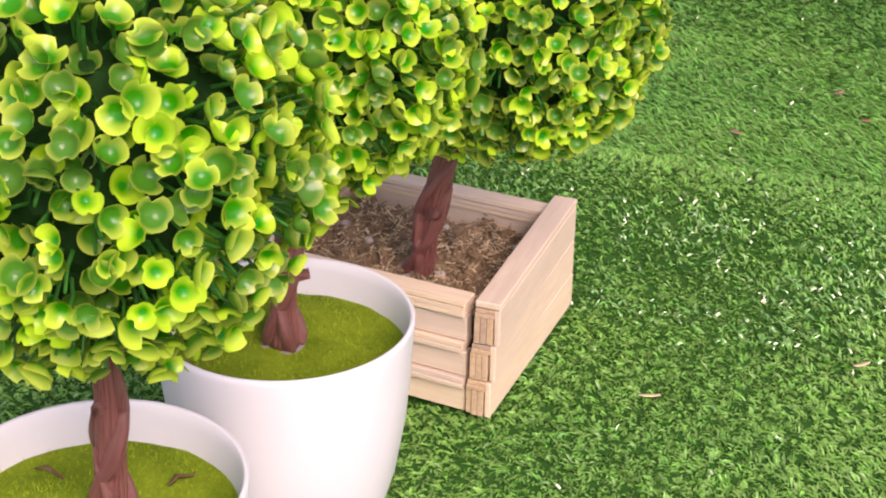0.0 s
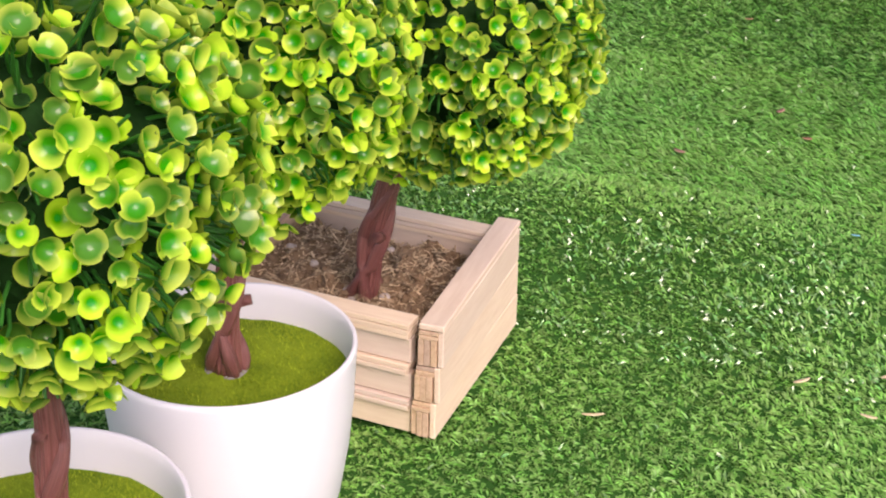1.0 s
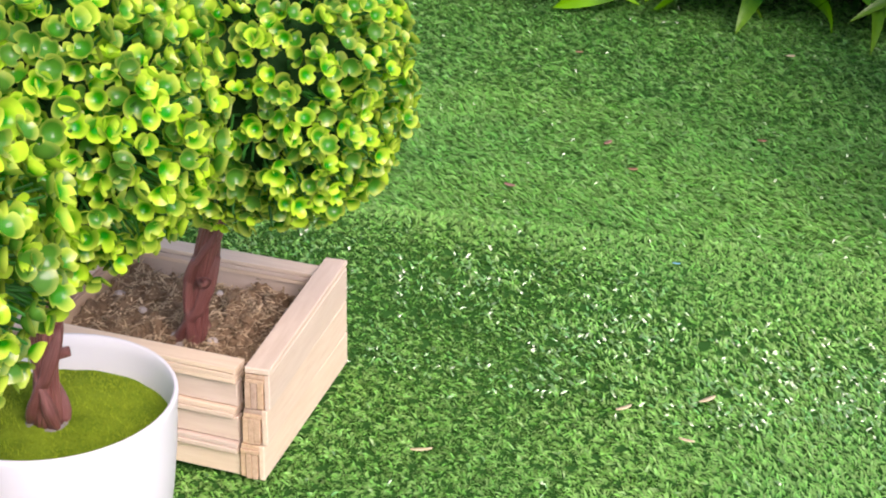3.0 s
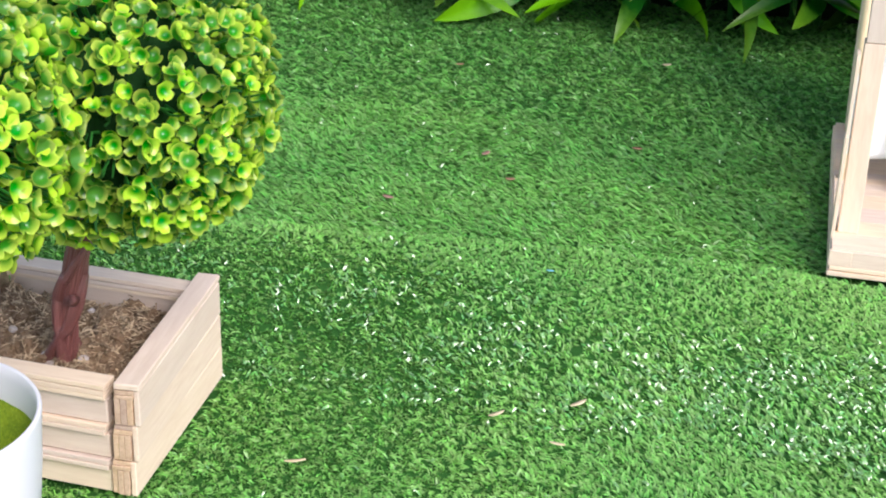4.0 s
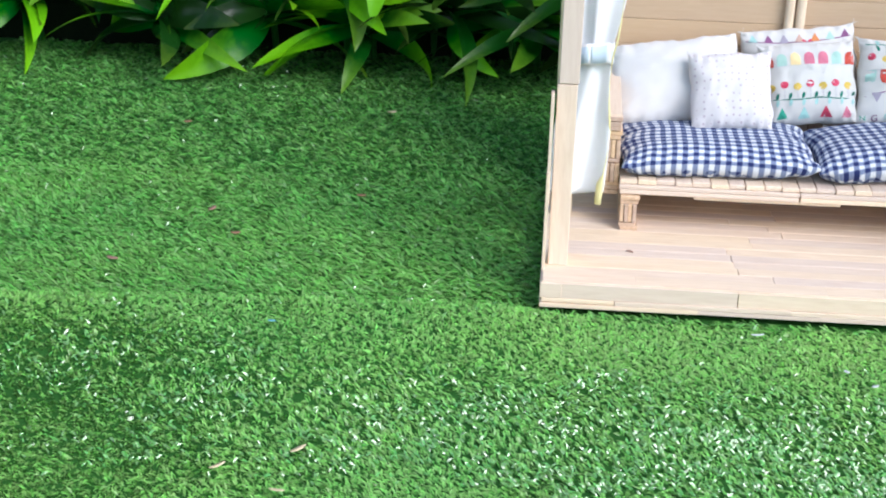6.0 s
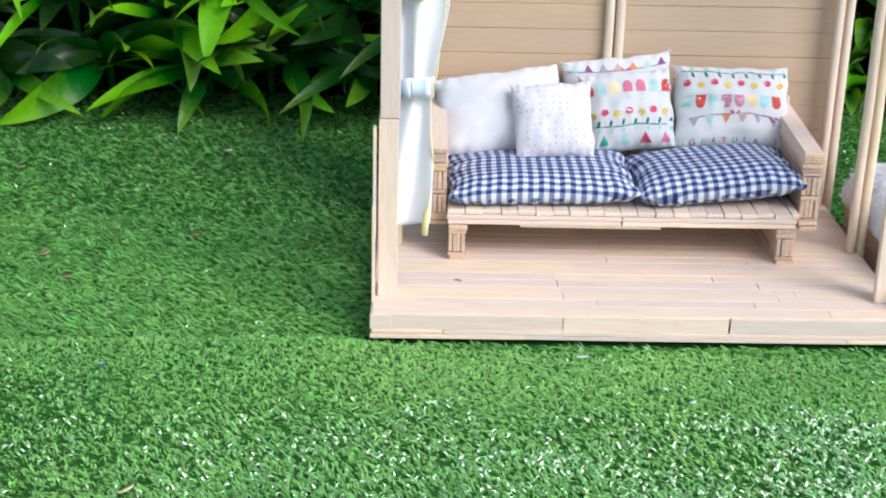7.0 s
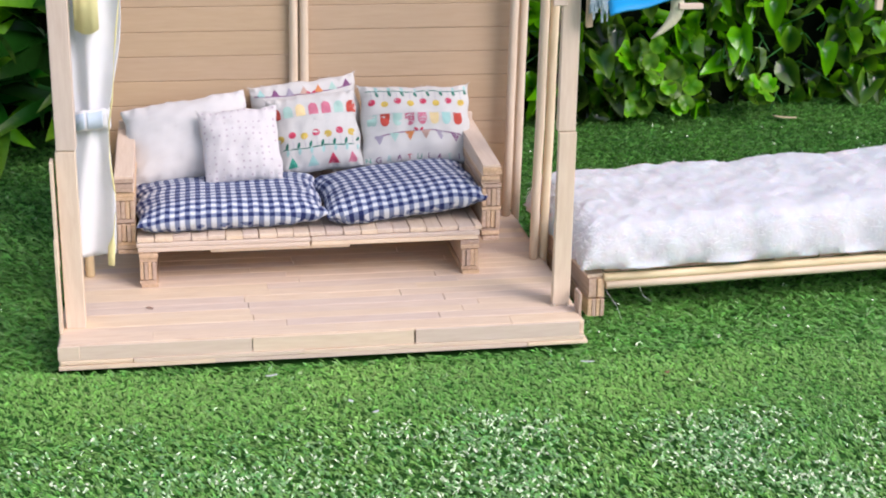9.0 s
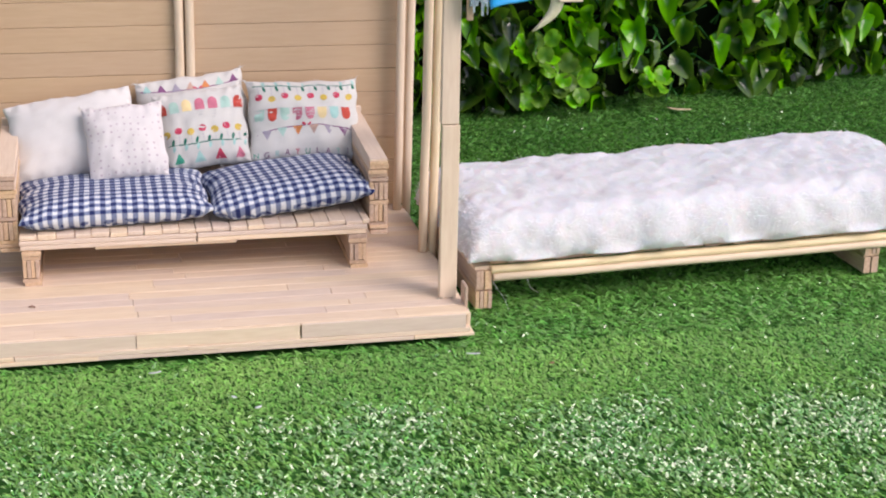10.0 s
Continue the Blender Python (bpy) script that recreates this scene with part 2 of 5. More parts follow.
def box_points(x0, x1, y0, y1, z0, z1, bevel):
    c, h = ((x0 + x1) / 2, (y0 + y1) / 2, (z0 + z1) / 2), ((x1 - x0) / 2, (y1 - y0) / 2, (z1 - z0) / 2)
    b = min(bevel, *(0.45 * v for v in h))
    for sx in (-1, 1):
        for sy in (-1, 1):
            for sz in (-1, 1):
                for n in range(3):
                    inset = [b, b, b]
                    inset[n] = 0
                    yield tuple(c[k] + s * (h[k] - inset[k]) for k, s in enumerate((sx, sy, sz)))


def add_box(bm, x0, x1, y0, y1, z0, z1, bevel=0.04):
    verts = [bm.verts.new(p) for p in box_points(x0, x1, y0, y1, z0, z1, bevel)]
    bmesh.ops.convex_hull(bm, input=verts)


STICKS = {}


def stick_mesh(length, width, thick, bevel=0.04, round_ends=False):
    """A flat stick along x, centred on its origin; alike sticks share one mesh."""
    key = (round(length, 1), round(width, 2), round(thick, 2), round_ends)
    if key not in STICKS:
        bm = bmesh.new()
        l, w, t = (v / 2 for v in key[:3])
        if round_ends:
            ring = [(math.copysign(l - w, math.cos(a)) + w * math.cos(a), w * math.sin(a)) for a in [math.tau * (k + 0.5) / 16 for k in range(16)]]
            low = [bm.verts.new((x, y, -t)) for x, y in ring]
            top = [bm.verts.new((x, y, t)) for x, y in ring]
            bm.faces.new(top)
            bm.faces.new(low[::-1])
            for k in range(16):
                bm.faces.new((low[k], low[(k + 1) % 16], top[(k + 1) % 16], top[k]))
        else:
            add_box(bm, -l, l, -w, w, -t, t, 0.018 if l > 2.5 and w < 0.66 and t < 0.13 else bevel)
        for v in bm.verts:
            v.co *= 0.01
        mesh = bpy.data.meshes.new("stick")
        bm.to_mesh(mesh)
        bm.free()
        STICKS[key] = mesh
    return STICKS[key]


TURN = {"x": (0, 0, 0), "y": (0, 0, 90), "z": (0, -90, 0), "x_up": (90, 0, 0), "y_up": (90, 0, 90), "z_side": (0, -90, 90)}
jitter = random.Random(7)


def stick(parent, x0, x1, y0, y1, z0, z1, material=STICK, name="stick", wobble=0.5, label="", round_ends=False):
    """One stick that fills a box; its grain runs along the longest side."""
    size = [abs(x1 - x0), abs(y1 - y0), abs(z1 - z0)]
    long = size.index(max(size))
    rest = [n for n in range(3) if n != long]
    flat = rest[0] if size[rest[0]] <= size[rest[1]] else rest[1]
    wide = rest[0] + rest[1] - flat
    axes = [Vector((0, 0, 0)) for _ in range(3)]
    axes[0][long] = axes[1][wide] = 1
    axes[2] = axes[0].cross(axes[1])
    m = Matrix(axes).transposed().to_4x4()
    tilt = pose(0, 0, 0, jitter.uniform(-wobble, wobble), jitter.uniform(-wobble, wobble) * 0.3, jitter.uniform(-wobble, wobble) * 0.3)
    mesh = stick_mesh(size[long], size[wide], size[flat], round_ends=round_ends)
    mid = cm((x0 + x1) / 2, (y0 + y1) / 2, (z0 + z1) / 2)
    if material is not STICK and (not mesh.materials or mesh.materials[0] is not material):
        key = (mesh.name, material.name)
        if key not in STICKS:
            STICKS[key] = mesh.copy()
            STICKS[key].materials.clear()
        mesh = STICKS[key]
    return place(name, mesh, material, parent, label, False, mid @ m @ tilt)


def add_tube(bm, points, radii, sides=8, wrinkle=0.0, twist=0.0, caps=True, grooves=0.0):
    """A tube through points; wrinkle makes twisted ridges. UV: round, along."""
    uv = bm.loops.layers.uv.verify()
    rings = []
    for k, p in enumerate(points):
        p = Vector(p)
        way = (Vector(points[min(k + 1, len(points) - 1)]) - Vector(points[max(k - 1, 0)])).normalized()
        side = way.orthogonal().normalized() if k == 0 else (side - way * side.dot(way)).normalized()
        up = way.cross(side)
        ring = []
        for s in range(sides):
            a = math.tau * s / sides
            r = radii[k] * (1 + wrinkle * math.sin(3 * a + twist * k) + wrinkle * 0.5 * math.sin(7 * a - twist * 1.7 * k))
            r *= 1 - grooves * abs(math.sin(7.5 * a + 0.5 * math.sin(k * 0.35))) ** 6
            ring.append(bm.verts.new(p + (side * math.cos(a) + up * math.sin(a)) * r))
        rings.append(ring)
    for k in range(len(rings) - 1):
        for s in range(sides):
            f = bm.faces.new((rings[k][s], rings[k][(s + 1) % sides], rings[k + 1][(s + 1) % sides], rings[k + 1][s]))
            for loop, (u, v) in zip(f.loops, ((s, k), (s + 1, k), (s + 1, k + 1), (s, k + 1))):
                loop[uv].uv = (u / sides, v / (len(rings) - 1))
    if caps:
        bm.faces.new(rings[0][::-1])
        bm.faces.new(rings[-1])


def add_lathe(bm, profile, sides=72):
    """A surface of revolution through (radius, height) pairs."""
    rings = [[bm.verts.new((r * math.cos(math.tau * s / sides), r * math.sin(math.tau * s / sides), z)) for s in range(sides)] for r, z in profile]
    for a, b in zip(rings, rings[1:]):
        for s in range(sides):
            bm.faces.new((a[s], a[(s + 1) % sides], b[(s + 1) % sides], b[s]))
    bm.faces.new(rings[0][::-1])
    bm.faces.new(rings[-1])


def rod(parent, a, b, radius, name="rod", material=ROD, label=""):
    a, b = Vector(a), Vector(b)
    bm = bmesh.new()
    length = (b - a).length
    xs = [0, 0.03, *[length * k / 6 for k in range(1, 6)], length - 0.03, length]
    wave = [(x, 0.02 * math.sin(x * 0.7 + a.x), 0.02 * math.cos(x * 0.5 + a.y)) for x in xs]
    add_tube(bm, wave, [radius * 0.85, radius, *[radius * (1 + 0.03 * math.sin(3.1 * k)) for k in range(5)], radius, radius * 0.85], 12)
    m = Matrix.Translation(a * 0.01) @ (b - a).to_track_quat("X", "Z").to_matrix().to_4x4()
    return part(name, bm, material, parent, label, True, m)


# ---- ground ----
def seam(x):
    """The line along which the front sheet of turf laps over the back one."""
    return -0.9 - 2.2 * min(1.0, max(0.0, -x / 32)) ** 1.3


def bump_at(x, y, cx, cy, rx, ry):
    return math.exp(-(((x - cx) / rx) ** 2) - ((y - cy) / ry) ** 2)


def soft_step(v):
    v = min(1.0, max(0.0, v))
    return v * v * (3 - 2 * v)


def tips(x, y):
    """The height of the turf's tips: a lapped ridge, a fall in front of it, and gentle swells."""
    left = soft_step((6 - x) / 10) * soft_step((x + 110) / 30)
    d = seam(x) - y
    ridge = soft_step((d + 0.5) / 0.8) * (1 - soft_step((d - 1.5) / 10))
    h = 0.85 * ridge * left
    h += -0.30 * soft_step((d - 4) / 10) * left
    h += 0.55 * bump_at(x, y, 16, -8, 13, 4.5)
    h += 0.10 * noise.noise((x * 0.09, y * 0.09, 3.0))
    return h


PILE = 0.45


def bed_at(x, y):
    return tips(x, y) - PILE


def build_ground():
    xs = [-4000, -600, -160, -110, *[-80 + 2.0 * k for k in range(101)], 150, 200, 600, 4000]
    ys = [-4000, -600, -200, -110, *[-80 + 2.0 * k for k in range(91)], 130, 170, 600, 4000]
    bm = bmesh.new()
    grid = [[bm.verts.new((x, y, bed_at(x, y) if abs(x) < 170 and abs(y) < 140 else -PILE)) for x in xs] for y in ys]
    for a, b in zip(grid, grid[1:]):
        for k in range(len(xs) - 1):
            bm.faces.new((a[k], a[k + 1], b[k + 1], b[k]))
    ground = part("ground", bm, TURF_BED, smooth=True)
    tagged(ground, "green artificial turf backing with low folds, darkened for the shade between tufts", "ground", kind="structure")


build_ground()


def build_turf():
    """Bent plastic blades in tufts over all the ground that is passed."""
    rng = np.random.default_rng(11)
    roots = []
    # Density falls off with the distance from the walk.
    for x0, x1, y0, y1, gap in ((-48, 75, -50, -30, 0.29), (-48, 75, -30, 20, 0.27), (-62, 90, 20, 66, 0.38)):
        nx, ny = int((x1 - x0) / gap), int((y1 - y0) / gap)
        gx, gy = np.meshgrid(np.linspace(x0, x1, nx), np.linspace(y0, y1, ny))
        p = np.stack([gx.ravel(), gy.ravel()], 1) + rng.normal(0, gap * 0.36, (nx * ny, 2))
        # Only the strip that lies ahead of the path.
        near = p[:, 1] > np.interp(p[:, 0], [-48, -38, -10, 6, 45, 75], [-44, -44, -31, -24, -26, -26])
        far_left = p[:, 1] < 55 + (p[:, 0] + 45) * 1.5
        wedge = p[:, 1] > -44 + np.maximum(0, p[:, 0] - 45) * 1.6
        roots.append(p[near & far_left & wedge])
    p = np.concatenate(roots)
    inside = (p[:, 0] > 0.2) & (p[:, 0] < 29.8) & (p[:, 1] > -0.25) & (p[:, 1] < 20)
    inside |= (p[:, 0] > -36.5) & (p[:, 0] < -26.3) & (p[:, 1] > -28.3) & (p[:, 1] < -19.2)
    for cx, cy in ((-29.6, -37.0), (-30.2, -47.6)):
        inside |= np.hypot(p[:, 0] - cx, p[:, 1] - cy) < 2.9
    p = p[~inside]
    # What a whole tuft shares: its height, its sheet, its lean, and whether it stands open in the band before the ridge.
    front = np.array([seam(x) - y > 0 for x, y in p])
    top = np.interp(p[:, 0], [-60, -30, -22, -13, 0, 80], [-4.5, -5.0, -5.5, -7.4, -8.6, -8.4])
    foot = np.interp(p[:, 0], [-60, -25, 0, 20, 80], [-17.0, -18.5, -19.5, -23, -25])
    rag = np.array([noise.noise((x * 0.16, y * 0.25, 7.0)) + 0.6 * noise.noise((x * 0.5, y * 0.7, 2.0)) for x, y in p])
    band = front * np.clip((top - p[:, 1]) / 3.0 + 0.55 * rag, 0, 1) * np.clip((p[:, 1] - foot) / 4.0 + 0.55 * rag, 0, 1)
    keep = rng.random(len(p)) > band * 0.22 + 0.08 * ~front
    p, front, band, rag, top = p[keep], front[keep], band[keep], rag[keep], top[keep]
    n = len(p)
    z = np.array([bed_at(x, y) for x, y in p])
    swirl = np.array([noise.noise((x * 0.11, y * 0.16, 12.0)) for x, y in p])
    lean = np.where(front, 2.7 + 0.9 * swirl + rng.normal(0, 0.55, n), math.pi + 0.8 * swirl + rng.normal(0, 0.40, n))
    lean = np.where(~front & (rng.random(n) < 0.22), lean + math.pi, lean)
    tilt = np.where(front, rng.normal(1.08, 0.16, n) - 0.15 * band, rng.normal(1.12, 0.13, n))
    # Pile brushed towards the open front shows its shaded side: the fall before the ridge, and the foot of the plants,
    # where the lean stands in for light falling off.
    dull = np.clip((-7 - p[:, 0]) / 13, 0, 1) * np.clip((top + 1.5 - p[:, 1]) / 2.5, 0, 1)
    dull = np.where(front, 0.9 * dull, np.maximum(0.6 * np.clip((p[:, 1] - 10) / 30, 0, 1), np.clip((p[:, 1] - 17) / 6, 0, 1) * np.clip((p[:, 0] - 24) / 8, 0, 1)))
    brushed = rng.random(n) < dull
    lean = np.where(brushed, rng.normal(-1.45, 0.6, n), lean)
    # The crest of the ridge is brushed away from the front and lies smooth and bright.
    crest = front & ~brushed & (p[:, 1] > top - 0.5) & (rng.random(n) < 0.65)
    lean = np.where(crest, rng.normal(1.6, 0.6, n), lean)
    # Tufts that were pressed flat lie brighter, tufts that stand show the gaps between.
    flat = ~brushed & (crest | (rng.random(n) < np.where(front, 0.5 * (1 - band), 0.12)))
    tilt = np.where(flat, rng.normal(1.28, 0.08, n), tilt)
    tone = np.clip(rng.normal(0.5, 0.22, n), 0, 1)
    blades = 5
    p, z, front, band, rag, lean, tilt, tone = (np.repeat(a, blades, 0) for a in (p, z, front, band, rag, lean, tilt, tone))
    n = len(p)
    p = p + rng.normal(0, 0.085, (n, 2))
    lean, tilt = lean + rng.normal(0, 0.34, n), np.clip(tilt + rng.normal(0, 0.16, n), 0.15, 1.42)
    share = np.interp(p[:, 0], [-40, -25, -12, 4, 16, 40], [0.10, 0.15, 0.15, 0.28, 0.50, 0.52])
    shiny = rng.random(n) < np.where(front, 0.003 + band * share * np.clip(0.5 + 1.0 * rag, 0.10, 1.3), 0.005)
    lean = np.where(shiny, rng.choice([math.pi - 0.5, 0.6], n, p=[0.7, 0.3]) + rng.normal(0, 0.3, n), lean)
    tilt = np.where(shiny, rng.normal(1.0, 0.2, n), tilt)
    way = np.stack([np.cos(lean), np.sin(lean)], 1)
    across = np.stack([-way[:, 1], way[:, 0], np.zeros(n)], 1)
    length = np.where(front, rng.uniform(0.25, 0.45, n), rng.uniform(0.40, 0.74, n))
    length = np.where(shiny, rng.uniform(0.18, 0.40, n), length)
    z = z + np.where(shiny, 0.17, 0.0)
    width = np.where(front, rng.uniform(0.032, 0.054, n), rng.uniform(0.032, 0.056, n)) * np.where(shiny, rng.uniform(0.75, 1.35, n), 1.0)
    twist = rng.normal(0, 0.45, n)
    facing = np.array([0.26, -0.74, 0.60]) + rng.normal(0, 0.17, (n, 3))
    verts = np.zeros((n, 5, 3))
    for row, (share, bend, wide) in enumerate(((0.0, 0.70, 0.8), (0.55, 0.95, 1.0), (1.0, 1.2, 0.0))):
        turn = np.minimum(tilt * bend, 1.6)
        stem = np.stack([way[:, 0] * np.sin(turn), way[:, 1] * np.sin(turn), np.cos(turn)], 1)
        mid = np.concatenate([p, z[:, None]], 1) + stem * (length * share)[:, None]
        side = across * np.cos(twist)[:, None] + np.cross(stem, across) * np.sin(twist)[:, None]
        # Shiny blades are rolled over to face the open front.
        roll = np.cross(stem, facing)
        roll /= np.linalg.norm(roll, axis=1)[:, None]
        side = np.where(shiny[:, None], roll, side) * (width * wide)[:, None]
        if row < 2:
            verts[:, row * 2], verts[:, row * 2 + 1] = mid - side, mid + side
        else:
            verts[:, 4] = mid
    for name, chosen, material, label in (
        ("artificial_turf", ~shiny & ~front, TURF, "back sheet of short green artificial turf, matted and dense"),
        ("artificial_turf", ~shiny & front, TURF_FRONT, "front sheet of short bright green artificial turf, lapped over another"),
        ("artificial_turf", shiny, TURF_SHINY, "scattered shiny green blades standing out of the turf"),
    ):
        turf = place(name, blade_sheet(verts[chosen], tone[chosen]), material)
        tagged(turf, label, "artificial turf", kind="stuff")


def blade_sheet(verts, tone):
    """One mesh of blades: a quad and a pointed tip each. The second UV's u holds its tuft's own tone."""
    n = len(verts)
    faces = np.array([[0, 1, 3, 2]]) + 5 * np.arange(n)[:, None]
    tri = np.array([[2, 3, 4]]) + 5 * np.arange(n)[:, None]
    mesh = bpy.data.meshes.new("turf_blades")
    mesh.vertices.add(5 * n)
    mesh.vertices.foreach_set("co", (verts * 0.01).ravel())
    mesh.loops.add(7 * n)
    mesh.loops.foreach_set("vertex_index", np.concatenate([faces, tri], 1).ravel())
    mesh.polygons.add(2 * n)
    mesh.polygons.foreach_set("loop_start", np.stack([7 * np.arange(n), 7 * np.arange(n) + 4], 1).ravel())
    uv = mesh.uv_layers.new(name="UVMap")
    one = np.array([[0, 0], [1, 0], [1, 0.6], [0, 0.6], [0, 0.6], [1, 0.6], [0.5, 1]])
    uv.data.foreach_set("uv", np.tile(one, (n, 1)).ravel())
    mesh.uv_layers.new(name="tuft").data.foreach_set("uv", np.repeat(np.stack([tone, tone], 1), 7, 0).ravel())
    mesh.update()
    mesh.validate()
    return mesh


build_turf()


# ---- pavilion ----
GLUE = speckled("dried_glue", (0.62, 0.52, 0.38), (0.72, 0.62, 0.48), 200, 0.2, 0.6, 0.1, 0.3)


def build_pavilion():
    house = thing("model_pavilion", "open doll-sized pavilion glued from pale wooden sticks on turf", "pavilion")
    # base: hidden runners, stacked edge sticks and a fascia
    for x in (2.5, 15, 27.5):
        stick(house, x - 0.6, x + 0.6, 1.0, 20.5, -0.42, 0.1, ENDWOOD, "runner", 0)
    bm = bmesh.new()
    add_box(bm, 0.25, 29.8, 0.45, 20.9, 0.08, 1.16, 0.05)
    part("base_core", bm, ENDWOOD, house)
    rng = random.Random(3)
    for z0, z1, y, cuts in ((0.0, 0.235, -0.14, (0, 8.6, 15.2, 26.6, 30.25)), (0.255, 0.50, -0.09, (0.05, 4.1, 13.6, 21.0, 30.0))):
        for a, b in zip(cuts, cuts[1:]):
            stick(house, a, b - 0.012, y + rng.uniform(0, 0.10), y + 1.1, z0, z1, STICK, "edge_stick", 0.7)
    for a, b in zip((0.0, 1.2, 10.7, 20.0, 29.8), (1.17, 10.66, 19.95, 29.75, 30.0)):
        if b - a > 0.5:
            stick(house, a, b - 0.008, -0.03 + rng.uniform(0, 0.05), 0.135, 0.51, 1.39 - rng.uniform(0, 0.04), STICK, "fascia_board", 0.4)
    for y0, y1 in ((0.5, 9.8), (9.85, 20.8)):
        for x in (-0.02, 29.85):
            stick(house, x, x + 0.26, y0, y1, 0.05, 1.25, STICK, "side_board", 0.3)
    # floor boards run along x
    y, row = 0.15, 0
    while y < 20.6:
        w = 1.28 if row == 0 else rng.choice((0.86, 0.92, 1.0))
        cuts = [0.1]
        step = (5.1, 10.3, 10.2, 4.2) if row == 0 else None
        while cuts[-1] < 29.8:
            n = step[len(cuts) - 1] if step and len(cuts) <= 4 else rng.uniform(8.0, 14.0)
            end = cuts[-1] + n
            cuts.append(29.9 if end > 27.6 and not step else min(end, 29.9))
        for a, b in zip(cuts, cuts[1:]):
            if b - a > 0.2:
                stick(house, a, b - 0.012, y, min(y + w - 0.010, 20.85), 1.20, 1.44 + rng.uniform(-0.01, 0.01), FLOORWOOD, "floor_board", 0.12)
        y, row = y + w, row + 1
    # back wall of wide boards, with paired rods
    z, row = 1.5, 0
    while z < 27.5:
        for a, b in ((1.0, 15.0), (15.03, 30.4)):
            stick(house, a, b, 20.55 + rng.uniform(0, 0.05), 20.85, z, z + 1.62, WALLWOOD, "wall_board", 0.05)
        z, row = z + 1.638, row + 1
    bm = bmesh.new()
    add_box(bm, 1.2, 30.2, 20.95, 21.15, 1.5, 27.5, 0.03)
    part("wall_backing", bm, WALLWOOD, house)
    for x in (14.72, 15.42):
        rod(house, (x, 20.25, 1.45), (x + 0.1, 20.25, 27.8), 0.30)
    for x, y in ((29.38, 19.5), (30.08, 19.75), (29.35, 10.75), (30.02, 10.95), (1.32, 10.95), (0.66, 10.75), (0.9, 19.6), (1.6, 19.4)):
        rod(house, (x, y, 1.44 if 0.3 < x < 30 else 0.6), (x + (0.25 if x > 20 else -0.1), y, 28.2), 0.29)
    # front posts: two lengths each, with a side strip
    for x0, x1, lean, joint in ((0.36, 1.44, 0.17, 11.85), (28.62, 29.66, -0.22, 12.15)):
        for z0, z1, dx in ((1.45, joint, 0.0), (joint + 0.04, 24.0, lean * 0.55)):
            stick(house, x0 + dx, x1 + dx, 2.45, 2.72, z0, z1, STICK, "post", 0.0).rotation_euler.y += radians(lean)
            stick(house, x0 + dx + 0.02, x0 + dx + 0.3, 2.73, 3.7 if x0 < 10 else 2.95, z0, z1, STICK, "post", 0.0)
            stick(house, x1 + dx - 0.3, x1 + dx - 0.02, 2.73, 3.7, z0, z1, STICK, "post", 0.0)
    stick(house, 0.02, 0.20, 1.75, 2.75, 1.25, 7.0, STICK, "side_strip", 0.6)
    stick(house, 0.06, 0.24, 1.95, 2.95, 5.2, 11.4, STICK, "side_strip", 0.6)
    stick(house, 29.86, 30.04, 1.0, 2.1, 0.7, 2.7, ENDWOOD, "side_strip", 2.5)
    for x, z in ((28.75, 1.5), (29.5, 1.52), (28.55, 1.46)):
        bm = bmesh.new()
        bmesh.ops.create_icosphere(bm, subdivisions=2, radius=0.085)
        part("glue_drop", bm, GLUE, house, "clear dried glue", True, cm(x, 2.4, z))
    # top corner brace and the covered edge beside the post
    stick(house, 27.9, 28.7, 2.2, 2.4, 19.5, 23.0, STICK, "brace", 4)
    stick(house, 29.75, 30.1, 2.0, 2.3, 18.3, 24.0, ENDWOOD, "brace", 2)
    return house


house = build_pavilion()


# ---- sofa ----
def stack(parent, x0, x1, y0, y1, z, layers, name="stick"):
    """Stick ends stacked in layers: 'h' lies flat, 'v' stands on edge. Returns the top."""
    for kind, height in layers:
        if kind == "h":
            stick(parent, x0 + jitter.uniform(-0.09, 0.06), x1 + jitter.uniform(-0.06, 0.10), y0 + jitter.uniform(0, 0.2), y1, z, z + height - 0.025, ENDWOOD, name, 1.2)
        else:
            n = 4
            w = (x1 - x0) / n
            for k in range(n):
                stick(parent, x0 + k * w + 0.012, x0 + (k + 1) * w - 0.012, y0 + jitter.uniform(0, 0.1), y1, z, z + height - 0.025 - jitter.uniform(0, 0.05), ENDWOOD, name, 0.6)
        z += height
    return z


